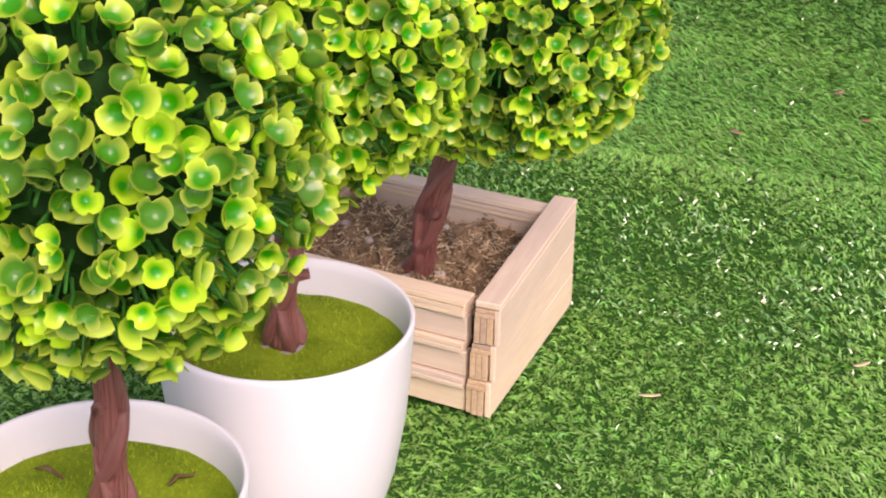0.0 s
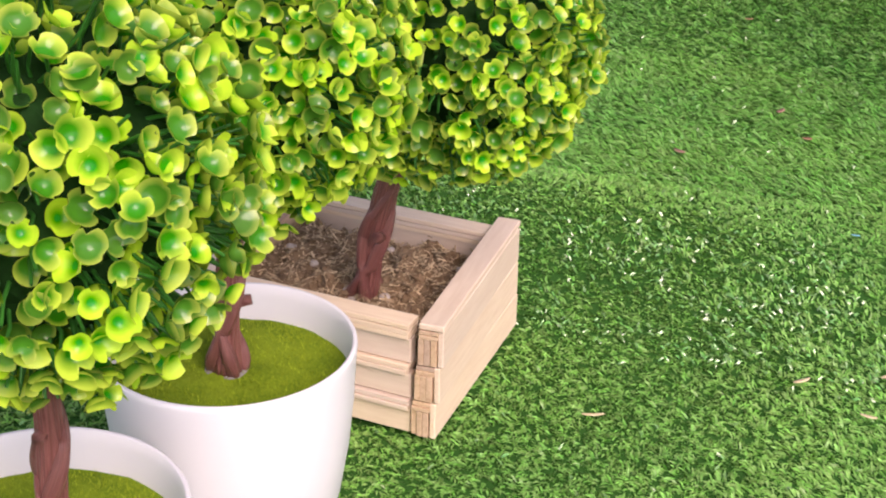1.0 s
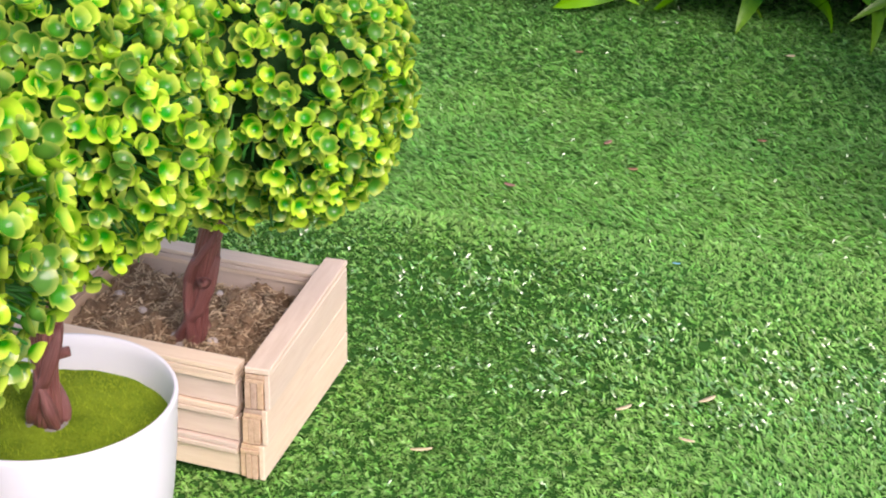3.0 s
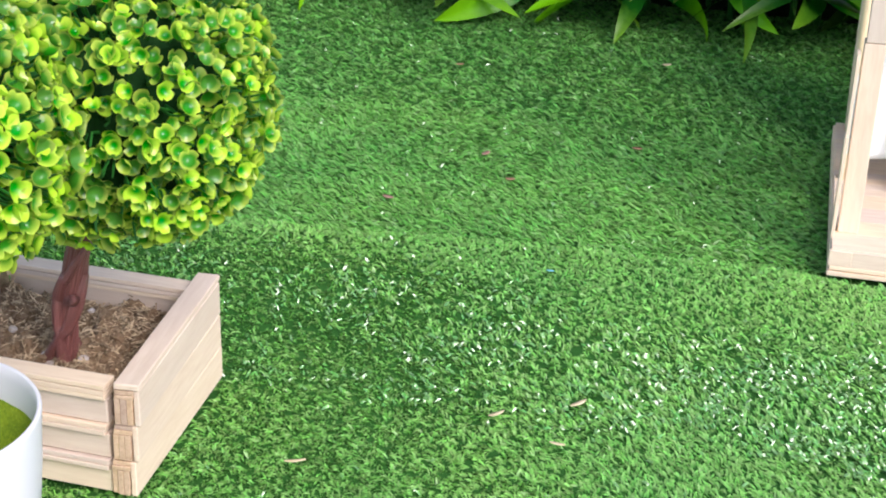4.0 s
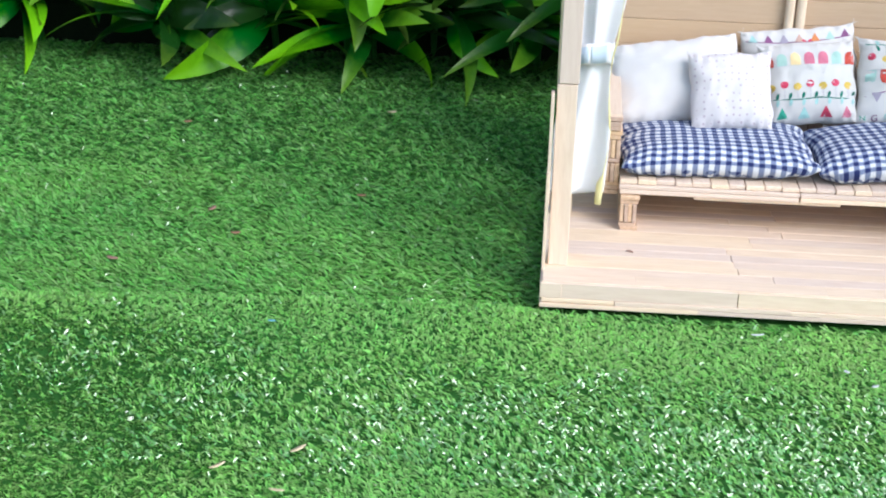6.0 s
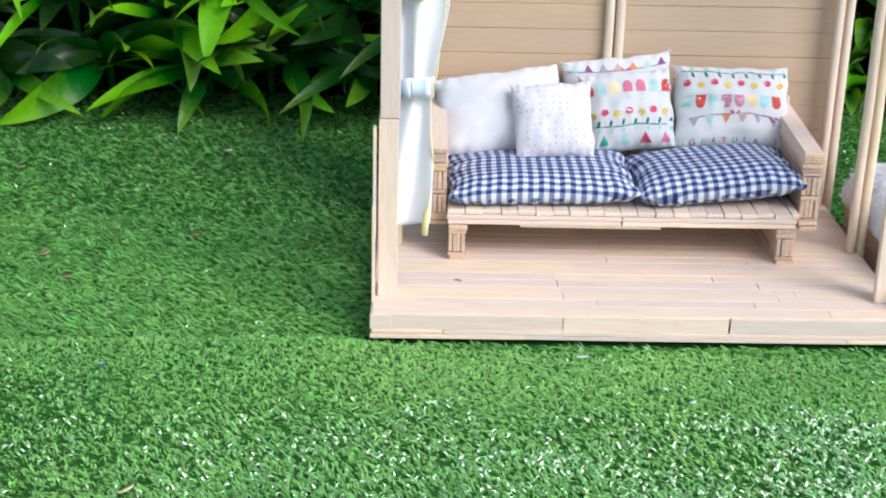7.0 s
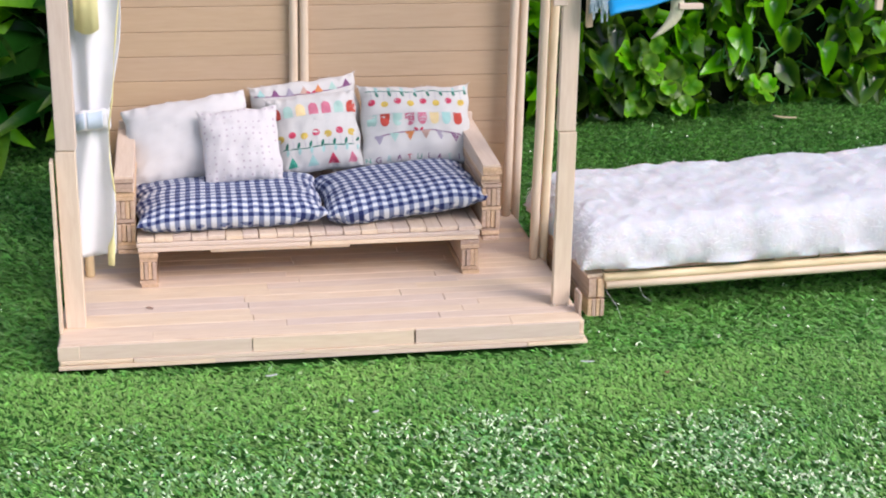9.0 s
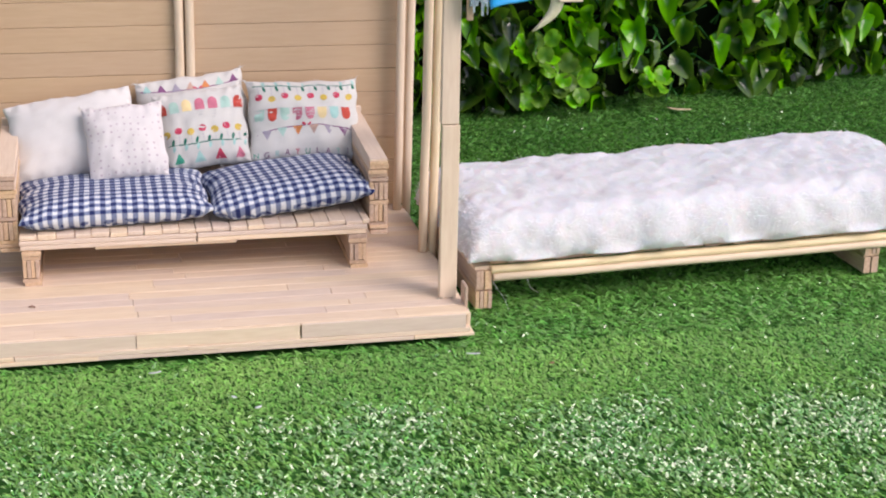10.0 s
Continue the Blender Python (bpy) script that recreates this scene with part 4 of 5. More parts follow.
def build_wadding():
    """A thick loose fleece laid over the bed, with stray fibres."""
    bm = bmesh.new()
    nx, ny = 150, 64
    w, d = 34.0, 13.2

    def at(u, v, side):
        x, y = u * w / 2, v * d / 2
        rim = max(0.0, 1 - abs(u) ** 24) ** 0.5 * max(0.0, 1 - abs(v) ** 9) ** 0.5
        p = Vector((x * 0.22, y * 0.22, side * 2.0 + rim * 0.75))
        lump = noise.noise(p) * 0.5 + noise.noise(p * 2.6) * 0.35 + noise.noise(p * 6.5) * 0.30 + noise.noise(p * 14) * 0.16
        x += noise.noise((y * 0.5, 4, side)) * 0.5 * abs(u) ** 6 + noise.noise((y * 1.8, 8, x)) * 0.16
        y += noise.noise((x * 0.35, 7, side)) * 0.6 * abs(v) ** 4 + noise.noise((x * 1.3, 3 + rim * 3.5, y * 0.5)) * 0.14
        z = (3.15 + lump * 0.55 + 0.4 * u) * rim if side > 0 else -0.25 * rim
        return (x, y, z + 0.1 * (1 - rim))

    rows = {}
    for side in (1, -1):
        rows[side] = []
        for j in range(ny + 1):
            line = []
            for i in range(nx + 1):
                u, v = (math.sin(math.pi / 2 * (2 * k / n - 1) * 0.97) / math.sin(math.pi / 2 * 0.97) for k, n in ((i, nx), (j, ny)))
                edge = i in (0, nx) or j in (0, ny)
                line.append(rows[1][j][i] if side < 0 and edge else bm.verts.new(at(u, v, side)))
            rows[side].append(line)
        for j in range(ny):
            for i in range(nx):
                q = [rows[side][j][i], rows[side][j][i + 1], rows[side][j + 1][i + 1], rows[side][j + 1][i]]
                bm.faces.new(q if side > 0 else q[::-1])
    m = BED @ cm(16.4, 6.3, 3.15)
    fleece = part("wadding_fleece", bm, FLEECE, None, "", True, m)
    tagged(fleece, "thick loose sheet of fluffy white wadding laid on the day bed", "fleece")
    rng = random.Random(5)
    bm = bmesh.new()
    for k in range(3000):
        u, v = rng.uniform(-1, 1), rng.uniform(-1, 1)
        kind = rng.random()
        if kind < 0.4:
            v = -rng.uniform(0.9, 1.0)
        elif kind < 0.85:
            u = -rng.uniform(0.93, 1.0)
        p = Vector(at(u, v, 1))
        way = Vector((rng.gauss(0, 1), rng.gauss(0, 1) - (0.8 if v < -0.7 else 0), rng.gauss(0.5, 0.5))).normalized()
        bend = Vector((rng.gauss(0, 1), rng.gauss(0, 1), rng.gauss(-0.2, 0.6))).normalized()
        size, wide = rng.uniform(0.2, 0.6), rng.uniform(0.007, 0.014)
        side = way.orthogonal().normalized() * wide
        q = [p - way * 0.05, p + way * size * 0.5 + bend * size * 0.12, p + way * size + bend * size * 0.4]
        va, vb, vc, vd, ve = (bm.verts.new(r) for r in (q[0] - side, q[0] + side, q[1] + side, q[1] - side, q[2]))
        bm.faces.new((va, vb, vc, vd))
        bm.faces.new((vd, vc, ve))
    part("fibre", bm, FIBRE, fleece, "fine white fibres")["kind"] = "stuff"


build_wadding()


# ---- blue cover at the roof's corner ----
def build_cover():
    blue = Nodes("blue_foil")
    v = blue.coords()
    blue.bump(blue.noise(v, 70, 3), 0.25, 0.001)
    blue = blue.done(blue.mix(blue.noise(v, 30, 2), (0.005, 0.28, 0.62), (0.01, 0.36, 0.72)), 0.4, 0.5)
    glitter = speckled("silver_glitter", (0.25, 0.45, 0.6), (0.8, 0.85, 0.9), 300, 0.25, 0.6, 0.9, fine=900, metallic=0.6)
    PALESTRIP = speckled("pale_dried_strip", (0.55, 0.50, 0.33), (0.72, 0.68, 0.50), 60, 0.7, 0.3, 0.3)
    cover = thing("blue_awning", "bright blue awning with a frayed glitter edge at the pavilion's roof", "awning")
    bm = bmesh.new()
    n, m = 12, 6
    grid = [[bm.verts.new((30.9 + 4.6 * i / n + 0.3 * j / m, 1.3 + 3.0 * j / m, 19.15 + 1.05 * i / n + 1.6 * j / m + 0.06 * math.sin(i * 0.9))) for i in range(n + 1)] for j in range(m + 1)]
    for a, b in zip(grid, grid[1:]):
        for i in range(n):
            bm.faces.new((a[i], a[i + 1], b[i + 1], b[i]))
    panel = part("panel", bm, blue, cover, smooth=True)
    panel.modifiers.new("thickness", "SOLIDIFY").thickness = 0.0012
    bm = bmesh.new()
    rng = random.Random(2)
    for k in range(90):
        x, y, z = rng.uniform(29.75, 30.85), rng.uniform(1.25, 1.6), rng.uniform(19.0, 21.5)
        add_box(bm, x, x + rng.uniform(0.05, 0.13), y, y + 0.1, z - rng.uniform(0.1, 0.5), z + 0.3, 0.01)
    part("fringe", bm, glitter, cover, "silver-blue glitter fringe")
    bm = bmesh.new()
    pts = [(34.85 + 0.22 * math.sin(k * 0.5), 1.9, 20.0 - 0.34 * k) for k in range(8)]
    pts = [(x - 0.025 * k * k, y, z) for k, (x, y, z) in enumerate(pts)]
    add_tube(bm, pts, [0.34, 0.38, 0.38, 0.35, 0.3, 0.22, 0.14, 0.04], 10, 0.12, 0.4)
    hang = part("tassel", bm, PALESTRIP, cover, "pale dried strip hanging down", True)
    stick(cover, 34.85, 36.3, 1.3, 1.7, 19.36, 19.68, STICK, "spar", 3)
    stick(cover, 46.9, 47.3, 2.0, 2.3, 18.98, 22.0, STICK, "spar", 8)
    stick(cover, 34.0, 47.4, 2.4, 2.7, 21.4, 21.8, STICK, "spar", 0)


build_cover()


# ---- topiary trees ----
GREYDISC = speckled("grey_base_plastic", (0.22, 0.19, 0.19), (0.30, 0.27, 0.27), 120, 0.6, 0.4, 0.2)
DRYSCRAP = speckled("dry_scrap", (0.07, 0.04, 0.018), (0.22, 0.14, 0.07), 260, 0.8, 0.2, 0.5)
STONE = speckled("pale_pebble", (0.38, 0.32, 0.28), (0.58, 0.51, 0.46), 120, 0.7, 0.3, 0.4)


def cup_mesh(seed, lobes, size, depth):
    """A little round bowl of a leaf with a few notches in its rim, opening along +z. UV v: 0 at the heart, 1 at the edge."""
    rng = random.Random(seed)
    bm = bmesh.new()
    uv = bm.loops.layers.uv.verify()
    sides, shares, swing = 26, (0.0, 0.3, 0.55, 0.78, 0.92, 1.0), 1.05
    phase = rng.uniform(0, 6)
    notches = [(phase + math.tau * (k + rng.uniform(-0.22, 0.22)) / lobes, rng.uniform(0.25, 0.6), rng.uniform(0.14, 0.26)) for k in range(lobes)]
    heart = bm.verts.new((0, 0, 0))
    rings = []
    for share in shares[1:]:
        ring = []
        for s in range(sides):
            a = math.tau * s / sides
            cut = sum(deep * math.exp(-((math.remainder(a - at, math.tau) / wide) ** 2)) for at, deep, wide in notches)
            reach = share * (1 - cut * share ** 3) * (1 + 0.09 * math.sin(a + phase) * share)
            theta = swing * reach
            r = size / 2 * math.sin(theta) / math.sin(swing) * (1 + 0.10 * share ** 6)
            z = depth * (1 - math.cos(theta)) / (1 - math.cos(swing)) * (1 + 0.14 * math.sin(2 * a + phase) * share)
            ring.append(bm.verts.new((r * math.cos(a), r * math.sin(a), z)))
        rings.append(ring)
    for s in range(sides):
        t = (s + 1) % sides
        fan = [(bm.faces.new((heart, rings[0][s], rings[0][t])), (0, shares[1], shares[1]))]
        for k in range(len(rings) - 1):
            fan.append((bm.faces.new((rings[k][s], rings[k + 1][s], rings[k + 1][t], rings[k][t])), (shares[k + 1], shares[k + 2], shares[k + 2], shares[k + 1])))
        for f, vs in fan:
            for loop, v in zip(f.loops, vs):
                loop[uv].uv = (s / sides, v)
    return bm


def mesh_of(bm, name):
    for v in bm.verts:
        v.co *= 0.01
    mesh = bpy.data.meshes.new(name)
    bm.to_mesh(mesh)
    bm.free()
    mesh.polygons.foreach_set("use_smooth", [True] * len(mesh.polygons))
    return mesh


CUPS = [mesh_of(cup_mesh(k, lobes, size, depth), "leaf") for k, (lobes, size, depth) in enumerate(((3, 0.76, 0.28), (2, 0.82, 0.34), (3, 0.74, 0.26), (3, 0.70, 0.34), (2, 0.78, 0.27), (4, 0.82, 0.30), (3, 0.78, 0.36)))]


def join_copies(name, meshes, poses, material, parent, label):
    """Many copies of small meshes, joined into one part."""
    co, faces, uvs, base = [], [], [], 0
    for mesh, m in zip(meshes, poses):
        n = len(mesh.vertices)
        c = np.empty(n * 3)
        mesh.vertices.foreach_get("co", c)
        mat = np.array(m)
        co.append(c.reshape(-1, 3) @ mat[:3, :3].T + mat[:3, 3])
        faces.extend(tuple(base + v for v in p.vertices) for p in mesh.polygons)
        u = np.empty(len(mesh.loops) * 2)
        mesh.uv_layers[0].data.foreach_get("uv", u)
        uvs.append(u)
        base += n
    out = bpy.data.meshes.new(name)
    out.from_pydata(np.concatenate(co).tolist(), [], faces)
    out.uv_layers.new(name="UVMap").data.foreach_set("uv", np.concatenate(uvs))
    ob = place(name, out, material, parent, label, True)
    ob["kind"] = "stuff"
    return ob


def facing(p, out, rng, tilt):
    """A pose at p (cm) that opens along out, leaning at random."""
    way = (out + Vector((rng.gauss(0, tilt), rng.gauss(0, tilt), rng.gauss(0, tilt)))).normalized()
    m = way.to_track_quat("Z", "Y").to_matrix().to_4x4()
    return Matrix.Translation(Vector(p) * 0.01) @ m @ pose(0, 0, 0, 0, 0, rng.uniform(0, 360))


def build_crown(tree, centre, radius, seed, scale=1.0, dense=760):
    rng = random.Random(seed)
    c = Vector(centre)
    # The inner ball's dark colour stands for shade seen between the leaves.
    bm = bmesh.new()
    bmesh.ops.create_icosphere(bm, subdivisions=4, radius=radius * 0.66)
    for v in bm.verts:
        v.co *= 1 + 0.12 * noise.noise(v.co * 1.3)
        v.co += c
    part("core", bm, CORE, tree, "inner ball, coloured dark green for the shade between the leaves")
    golden = math.pi * (3 - math.sqrt(5))
    single, rest = [], []
    for shell, count, r0, tilt in ((0, dense, 0.925, 0.42), (1, dense * 2 // 5, 0.75, 0.45)):
        for k in range(count):
            zz = 1 - 2 * (k + 0.5) / count
            a = golden * k + shell
            out = Vector((math.sqrt(1 - zz * zz) * math.cos(a), math.sqrt(1 - zz * zz) * math.sin(a), zz))
            out = (out + Vector((rng.gauss(0, 0.05), rng.gauss(0, 0.05), rng.gauss(0, 0.05)))).normalized()
            r = radius * (r0 + rng.uniform(-0.07, 0.06) + 0.05 * noise.noise(out * 2.2 + Vector((seed, 0, 0))))
            # the underside is flatter
            p = c + Vector((out.x, out.y, out.z * (0.95 if out.z < 0 else 1.0))) * r
            m = facing(p, out + Vector((0, 0, 0.12)), rng, tilt) @ Matrix.Scale(scale * rng.uniform(0.8, 1.12), 4)
            mesh = CUPS[rng.randrange(len(CUPS))]
            front = out.y < 0.1 or out.x > 0.6
            (single if shell == 0 and front and out.z < 0.9 else rest).append((mesh, m))
    rest += single[300:]
    for mesh, m in single[:300]:
        place("leaf", mesh, LEAF, tree, matrix=m)
    join_copies("foliage", [a for a, _ in rest], [b for _, b in rest], LEAF_REST, tree, "yellow-green plastic leaves of the crown")
    bm = bmesh.new()
    for k in range(620):
        out = Vector((rng.gauss(0, 1), rng.gauss(0, 1), rng.gauss(0, 1))).normalized()
        bend = Vector((rng.gauss(0, 1), rng.gauss(0, 1), rng.gauss(0, 1))) * 0.25
        add_tube(bm, [c + out * radius * 0.6, c + out * radius * 0.76 + bend, c + out * radius * 0.9 + bend * 0.6], [0.07, 0.055, 0.045], 5, caps=False)
    part("stem", bm, STEM, tree, "thin green stems", True)["kind"] = "stuff"


def build_trunk(tree, foot, top, r0, r1, seed, wound=True):
    rng = random.Random(seed)
    foot, top = Vector(foot), Vector(top)
    n = 26
    pts, rad = [], []
    for k in range(n + 1):
        s = k / n
        p = foot.lerp(top, s) + Vector((0.10 * math.sin(s * 7 + seed), 0.08 * math.cos(s * 6 + seed), 0)) * (1.0 if wound else 0.35)
        pts.append(p)
        rad.append((0.84 if wound else 0.88) * (r0 + (r1 - r0) * s) * (1 + 0.30 * math.exp(-s * 8) + (0.10 if wound else 0.04) * math.sin(s * 11 + seed)))
    bm = bmesh.new()
    add_tube(bm, pts, rad, 90, 0.05, 0.10, True, 0.10)
    part("trunk", bm, BARK, tree, "grooved brown plastic trunk", True)
    # branches wound round it, flattened against the trunk
    for turn, start, steps in ((7.5, 3.1, 24), (-5.2, 5.6, 18), (8.0, 0.3, 22)) if wound else ((6.5, 3.3, 22), (7.5, 0.2, 17), (-5.0, 5.9, 12)):
        bm = bmesh.new()
        walk_up = [k / 30 for k in range(steps)]
        wind = [pts[int(s * n)] + Vector((math.cos(start + turn * s), math.sin(start + turn * s), 0)) * rad[int(s * n)] * 0.98 for s in walk_up]
        add_tube(bm, wind, [r0 * (0.46 + 0.08 * math.sin(k * 0.7)) * min(1.0, 0.45 + k * 0.25, 0.2 + (len(walk_up) - 1 - k) * 0.14) for k in range(len(walk_up))], 20, 0.07, 0.25, True, 0.06)
        part("winding_branch", bm, BARK, tree, smooth=True)
    return pts, rad


def knot(tree, at, way, r=0.2):
    way = Vector(way).normalized()
    at = Vector(at)
    bm = bmesh.new()
    add_tube(bm, [at - way * 0.3, at, at + way * 0.16, at + way * 0.16, at + way * 0.04], [r * 1.25, r * 1.1, r, r * 0.62, r * 0.5], 14, 0.06, 0.3)
    part("knot", bm, BARK, tree, smooth=True)


def build_potted_tree(x, y, scale, ball, knot_at, knot_way, seed, foot, spread, leaf, dense):
    """A ball tree in a white pot; ball and foot are places relative to the pot's centre."""
    tree = thing("potted_topiary", "round yellow-green plastic topiary in a glossy white pot on turf", "potted plant", "potted topiary trees", cm(x, y, bed_at(x, y)))
    R, H = 4.28 * scale, 8.1 * scale
    bm = bmesh.new()
    add_lathe(bm, [(2.75 * scale, 0), (2.9 * scale, 0.06), (3.2 * scale, 0.8), (3.65 * scale, 2.4), (3.98 * scale, 4.3), (4.15 * scale, 6.0), (R - 0.06, H - 0.9), (R, H - 0.22), (R, H - 0.07), (R - 0.04, H), (R - 0.12, H), (R - 0.16, H - 0.05), (R - 0.19, H - 0.5), (R - 0.32, H - 2.0), (R - 0.4, H - 2.4)], 96)
    part("pot", bm, POT, tree, "glossy white plastic pot", True)
    # moss top
    bm = bmesh.new()
    rings = []
    for k in range(15):
        r = (R - 0.22) * k / 14
        rings.append([bm.verts.new((r * math.cos(a), r * math.sin(a), H - 1.37 + 0.20 * (1 - (k / 14) ** 2) + 0.07 * noise.noise((r * math.cos(a) * 1.2, r * math.sin(a) * 1.2, seed)))) for a in [math.tau * s / 60 for s in range(60)]])
    for a, b in zip(rings[1:], rings[2:]):
        for s in range(60):
            bm.faces.new((a[s], a[(s + 1) % 60], b[(s + 1) % 60], b[s]))
    bm.faces.new(rings[1])
    part("moss", bm, MOSS, tree, "olive green flocked moss", True)
    rng = random.Random(seed)
    bm = bmesh.new()
    for k in range(5200):
        r, a = (R - 0.4) * math.sqrt(rng.random()), rng.uniform(0, math.tau)
        p = Vector((r * math.cos(a), r * math.sin(a), H - 1.39 + 0.20 * (1 - (r / R) ** 2)))
        tip = p + Vector((rng.gauss(0, 0.07), rng.gauss(0, 0.07), rng.uniform(0.06, 0.20)))
        b = rng.uniform(0, math.pi)
        side = Vector((math.cos(b), math.sin(b), 0)) * 0.016
        bm.faces.new([bm.verts.new(v) for v in (p - side, p + side, tip)])
    part("moss_fibre", bm, MOSS_TIP, tree)["kind"] = "stuff"
    fx, fy = foot
    top = (ball[0] * 0.6 + fx * 0.4, ball[1] * 0.6 + fy * 0.4, ball[2] - spread * 0.7)
    build_trunk(tree, (fx, fy, H - 1.15), top, 0.49 * scale, 0.44 * scale, seed, False)
    knot(tree, knot_at, knot_way, 0.17 * scale)
    bm = bmesh.new()
    add_lathe(bm, [(0.76 * scale, H - 1.45), (0.76 * scale, H - 1.2), (0.72 * scale, H - 1.16), (0.3, H - 1.13)], 30)
    for v in bm.verts:
        v.co += Vector((fx, fy, 0))
    part("foot_disc", bm, GREYDISC, tree, "grey base disc", True)
    build_crown(tree, ball, spread, seed, leaf, dense)
    return tree


build_potted_tree(-30.05, -37.2, 1.0, (0.6, 0.3, 17.9), (0.50, 0.50, 9.45), (0.85, 0.45, 0.15), 2, (-0.16, 0.12), 5.55, 0.90, 1020)
near_tree = build_potted_tree(-30.2, -47.6, 1.0, (0.75, 0.4, 18.0), (0.62, -0.16, 10.7), (0.14, -0.99, 0.05), 4, (0.46, 0.22), 5.95, 0.99, 800)
for dx, dy, turn, n in ((-1.6, -1.4, 0.4, 5), (1.1, 1.9, 1.3, 6), (2.5, 0.8, 2.0, 4), (-2.8, 1.0, 0.1, 5)):
    bm = bmesh.new()
    pts = [(dx + 0.22 * k * math.cos(turn) + 0.06 * math.sin(k * 2), dy + 0.22 * k * math.sin(turn), 7.07 + 0.10 * math.sin(k * 1.1)) for k in range(n)]
    add_tube(bm, pts, [0.03, 0.06, 0.08, 0.06, 0.04, 0.02][:n], 6, 0.35, 1.0)
    bit = part("dry_leaf_scrap", bm, DRYSCRAP, None, smooth=True, matrix=near_tree.matrix_basis.copy())
    tagged(bit, "curled dry brown scrap on the moss", "plant debris", "scraps on the moss")


# ---- planter box ----
SOIL = speckled("dry_mulch_soil", (0.15, 0.095, 0.055), (0.29, 0.20, 0.125), 45, 0.95, 0.1, 0.9, fine=500)
MULCH = speckled("mulch_straw", (0.24, 0.16, 0.095), (0.60, 0.46, 0.29), 120, 0.85, 0.2, 0.3, island=True, spread=0.5)
BOX = cm(-31.65, -23.85, -0.42, 0, 0, 0.5)


def build_planter():
    box = thing("planter_box", "low square planter box built of pale wooden sticks on turf", "planter box", matrix=BOX)
    w, d, h = 5.6, 5.15, 4.95
    for side in (-1, 1):
        # side walls: tall boards outside, with stacks of stick ends showing at the front
        x0, x1 = (w - 1.02, w) if side > 0 else (-w, -w + 1.02)
        z = 0.05
        for k in range(3):
            outer = x1 - 0.24 if side > 0 else x0
            stick(box, outer, outer + 0.24, -d + jitter.uniform(0, 0.12), d - jitter.uniform(0, 0.15), z, z + 1.55, STICK, "side_board", 0.3)
            a, b = (x0, x1 - 0.26) if side > 0 else (x0 + 0.26, x1)
            for n in range(3):
                t = (b - a) / 3
                stick(box, a + n * t + 0.01, a + (n + 1) * t - 0.015, -d + 0.05 + jitter.uniform(0, 0.06), d - 0.05, z + 0.03, z + 1.15, ENDGRAIN, "stick", 0.4)
            for n in range(2):
                stick(box, a, b, -d + 0.03 + jitter.uniform(0, 0.08), d, z + 1.17 + 0.2 * n, z + 1.35 + 0.2 * n, ENDGRAIN, "stick", 0.5)
            z += 1.6
        stick(box, x0, x1, -d - 0.02, d, z, z + 0.26, STICK, "cap_board", 0.15)
        # front and back walls between them: a board and two thin lips to each course
        y0, y1 = (-d + 0.25, -d + 1.2) if side < 0 else (d - 1.2, d - 0.25)
        inner, z = w - 1.13, 0.0
        for k in range(3):
            stick(box, -inner, inner, y0 + 0.22, y1 - 0.22, z, z + 1.06, STICK, "wall_board", 0.15)
            for n in range(2):
                stick(box, -inner, inner - jitter.uniform(0, 0.1), y0 + jitter.uniform(-0.02, 0.08), y1 + jitter.uniform(-0.08, 0.02), z + 1.10 + 0.22 * n, z + 1.29 + 0.22 * n, STICK, "lip_stick", 0.35)
            z += 1.55
        stick(box, -inner, inner, y0 + 0.02, y1, z, z + 0.2, STICK, "cap_board", 0.3)
    for ob in box.children:
        turn = 3.4 if ob.name.startswith(("side", "stick")) or (ob.name.startswith("cap") and ob.dimensions.x > ob.dimensions.y and abs(ob.location.x) > 0.03) else -2.6
        c = Vector((math.copysign(0.051, ob.location.x), 0, 0)) if turn > 0 else Vector((0, math.copysign(0.0445, ob.location.y), 0))
        pivot, swing = Vector((0.051, 0.0515, 0)), -2.3 * max(0.0, 1 - ob.location.z / 0.045) if turn > 0 and ob.location.x > 0 else 0.0
        swung = Matrix.Translation(pivot) @ pose(0, 0, 0, 0, 0, swing) @ Matrix.Translation(-pivot)
        ob.matrix_basis = Matrix.Translation(c) @ pose(0, 0, 0, 0, 0, turn) @ Matrix.Translation(-c) @ swung @ ob.matrix_basis
    bm = bmesh.new()
    add_box(bm, -w + 0.5, w - 0.5, -d + 0.6, d - 0.6, 0.02, 0.3, 0.02)
    part("bottom", bm, ENDWOOD, box)
    # soil fills it
    bm = bmesh.new()
    n = 90
    grid = []
    for j in range(n + 1):
        row = []
        for i in range(n + 1):
            x, y = (-w + 1.1) + (2 * w - 2.2) * i / n, (-d + 1.15) + (2 * d - 2.3) * j / n
            row.append(bm.verts.new((x, y, soil_at(x, y))))
        grid.append(row)
    for a, b in zip(grid, grid[1:]):
        for i in range(n):
            bm.faces.new((a[i], a[i + 1], b[i + 1], b[i]))
    soil = part("soil", bm, SOIL, box, "dry brown mulch and soil", True)
    rng = random.Random(8)
    bm = bmesh.new()
    for k in range(4200):
        x, y = rng.uniform(-4.4, 4.4), rng.uniform(-3.95, 3.95)
        p = Vector((x, y, soil_at(x, y) + rng.uniform(-0.03, 0.16)))
        a, l, t = rng.uniform(0, math.tau), 0.10 + 0.65 * rng.random() ** 2.2, rng.uniform(0.015, 0.055)
        way = Vector((math.cos(a), math.sin(a), rng.gauss(0, 0.4))) * l
        side = Vector((-math.sin(a), math.cos(a), rng.gauss(0, 0.4))).normalized() * t
        up = Vector((0, 0, t * 0.8))
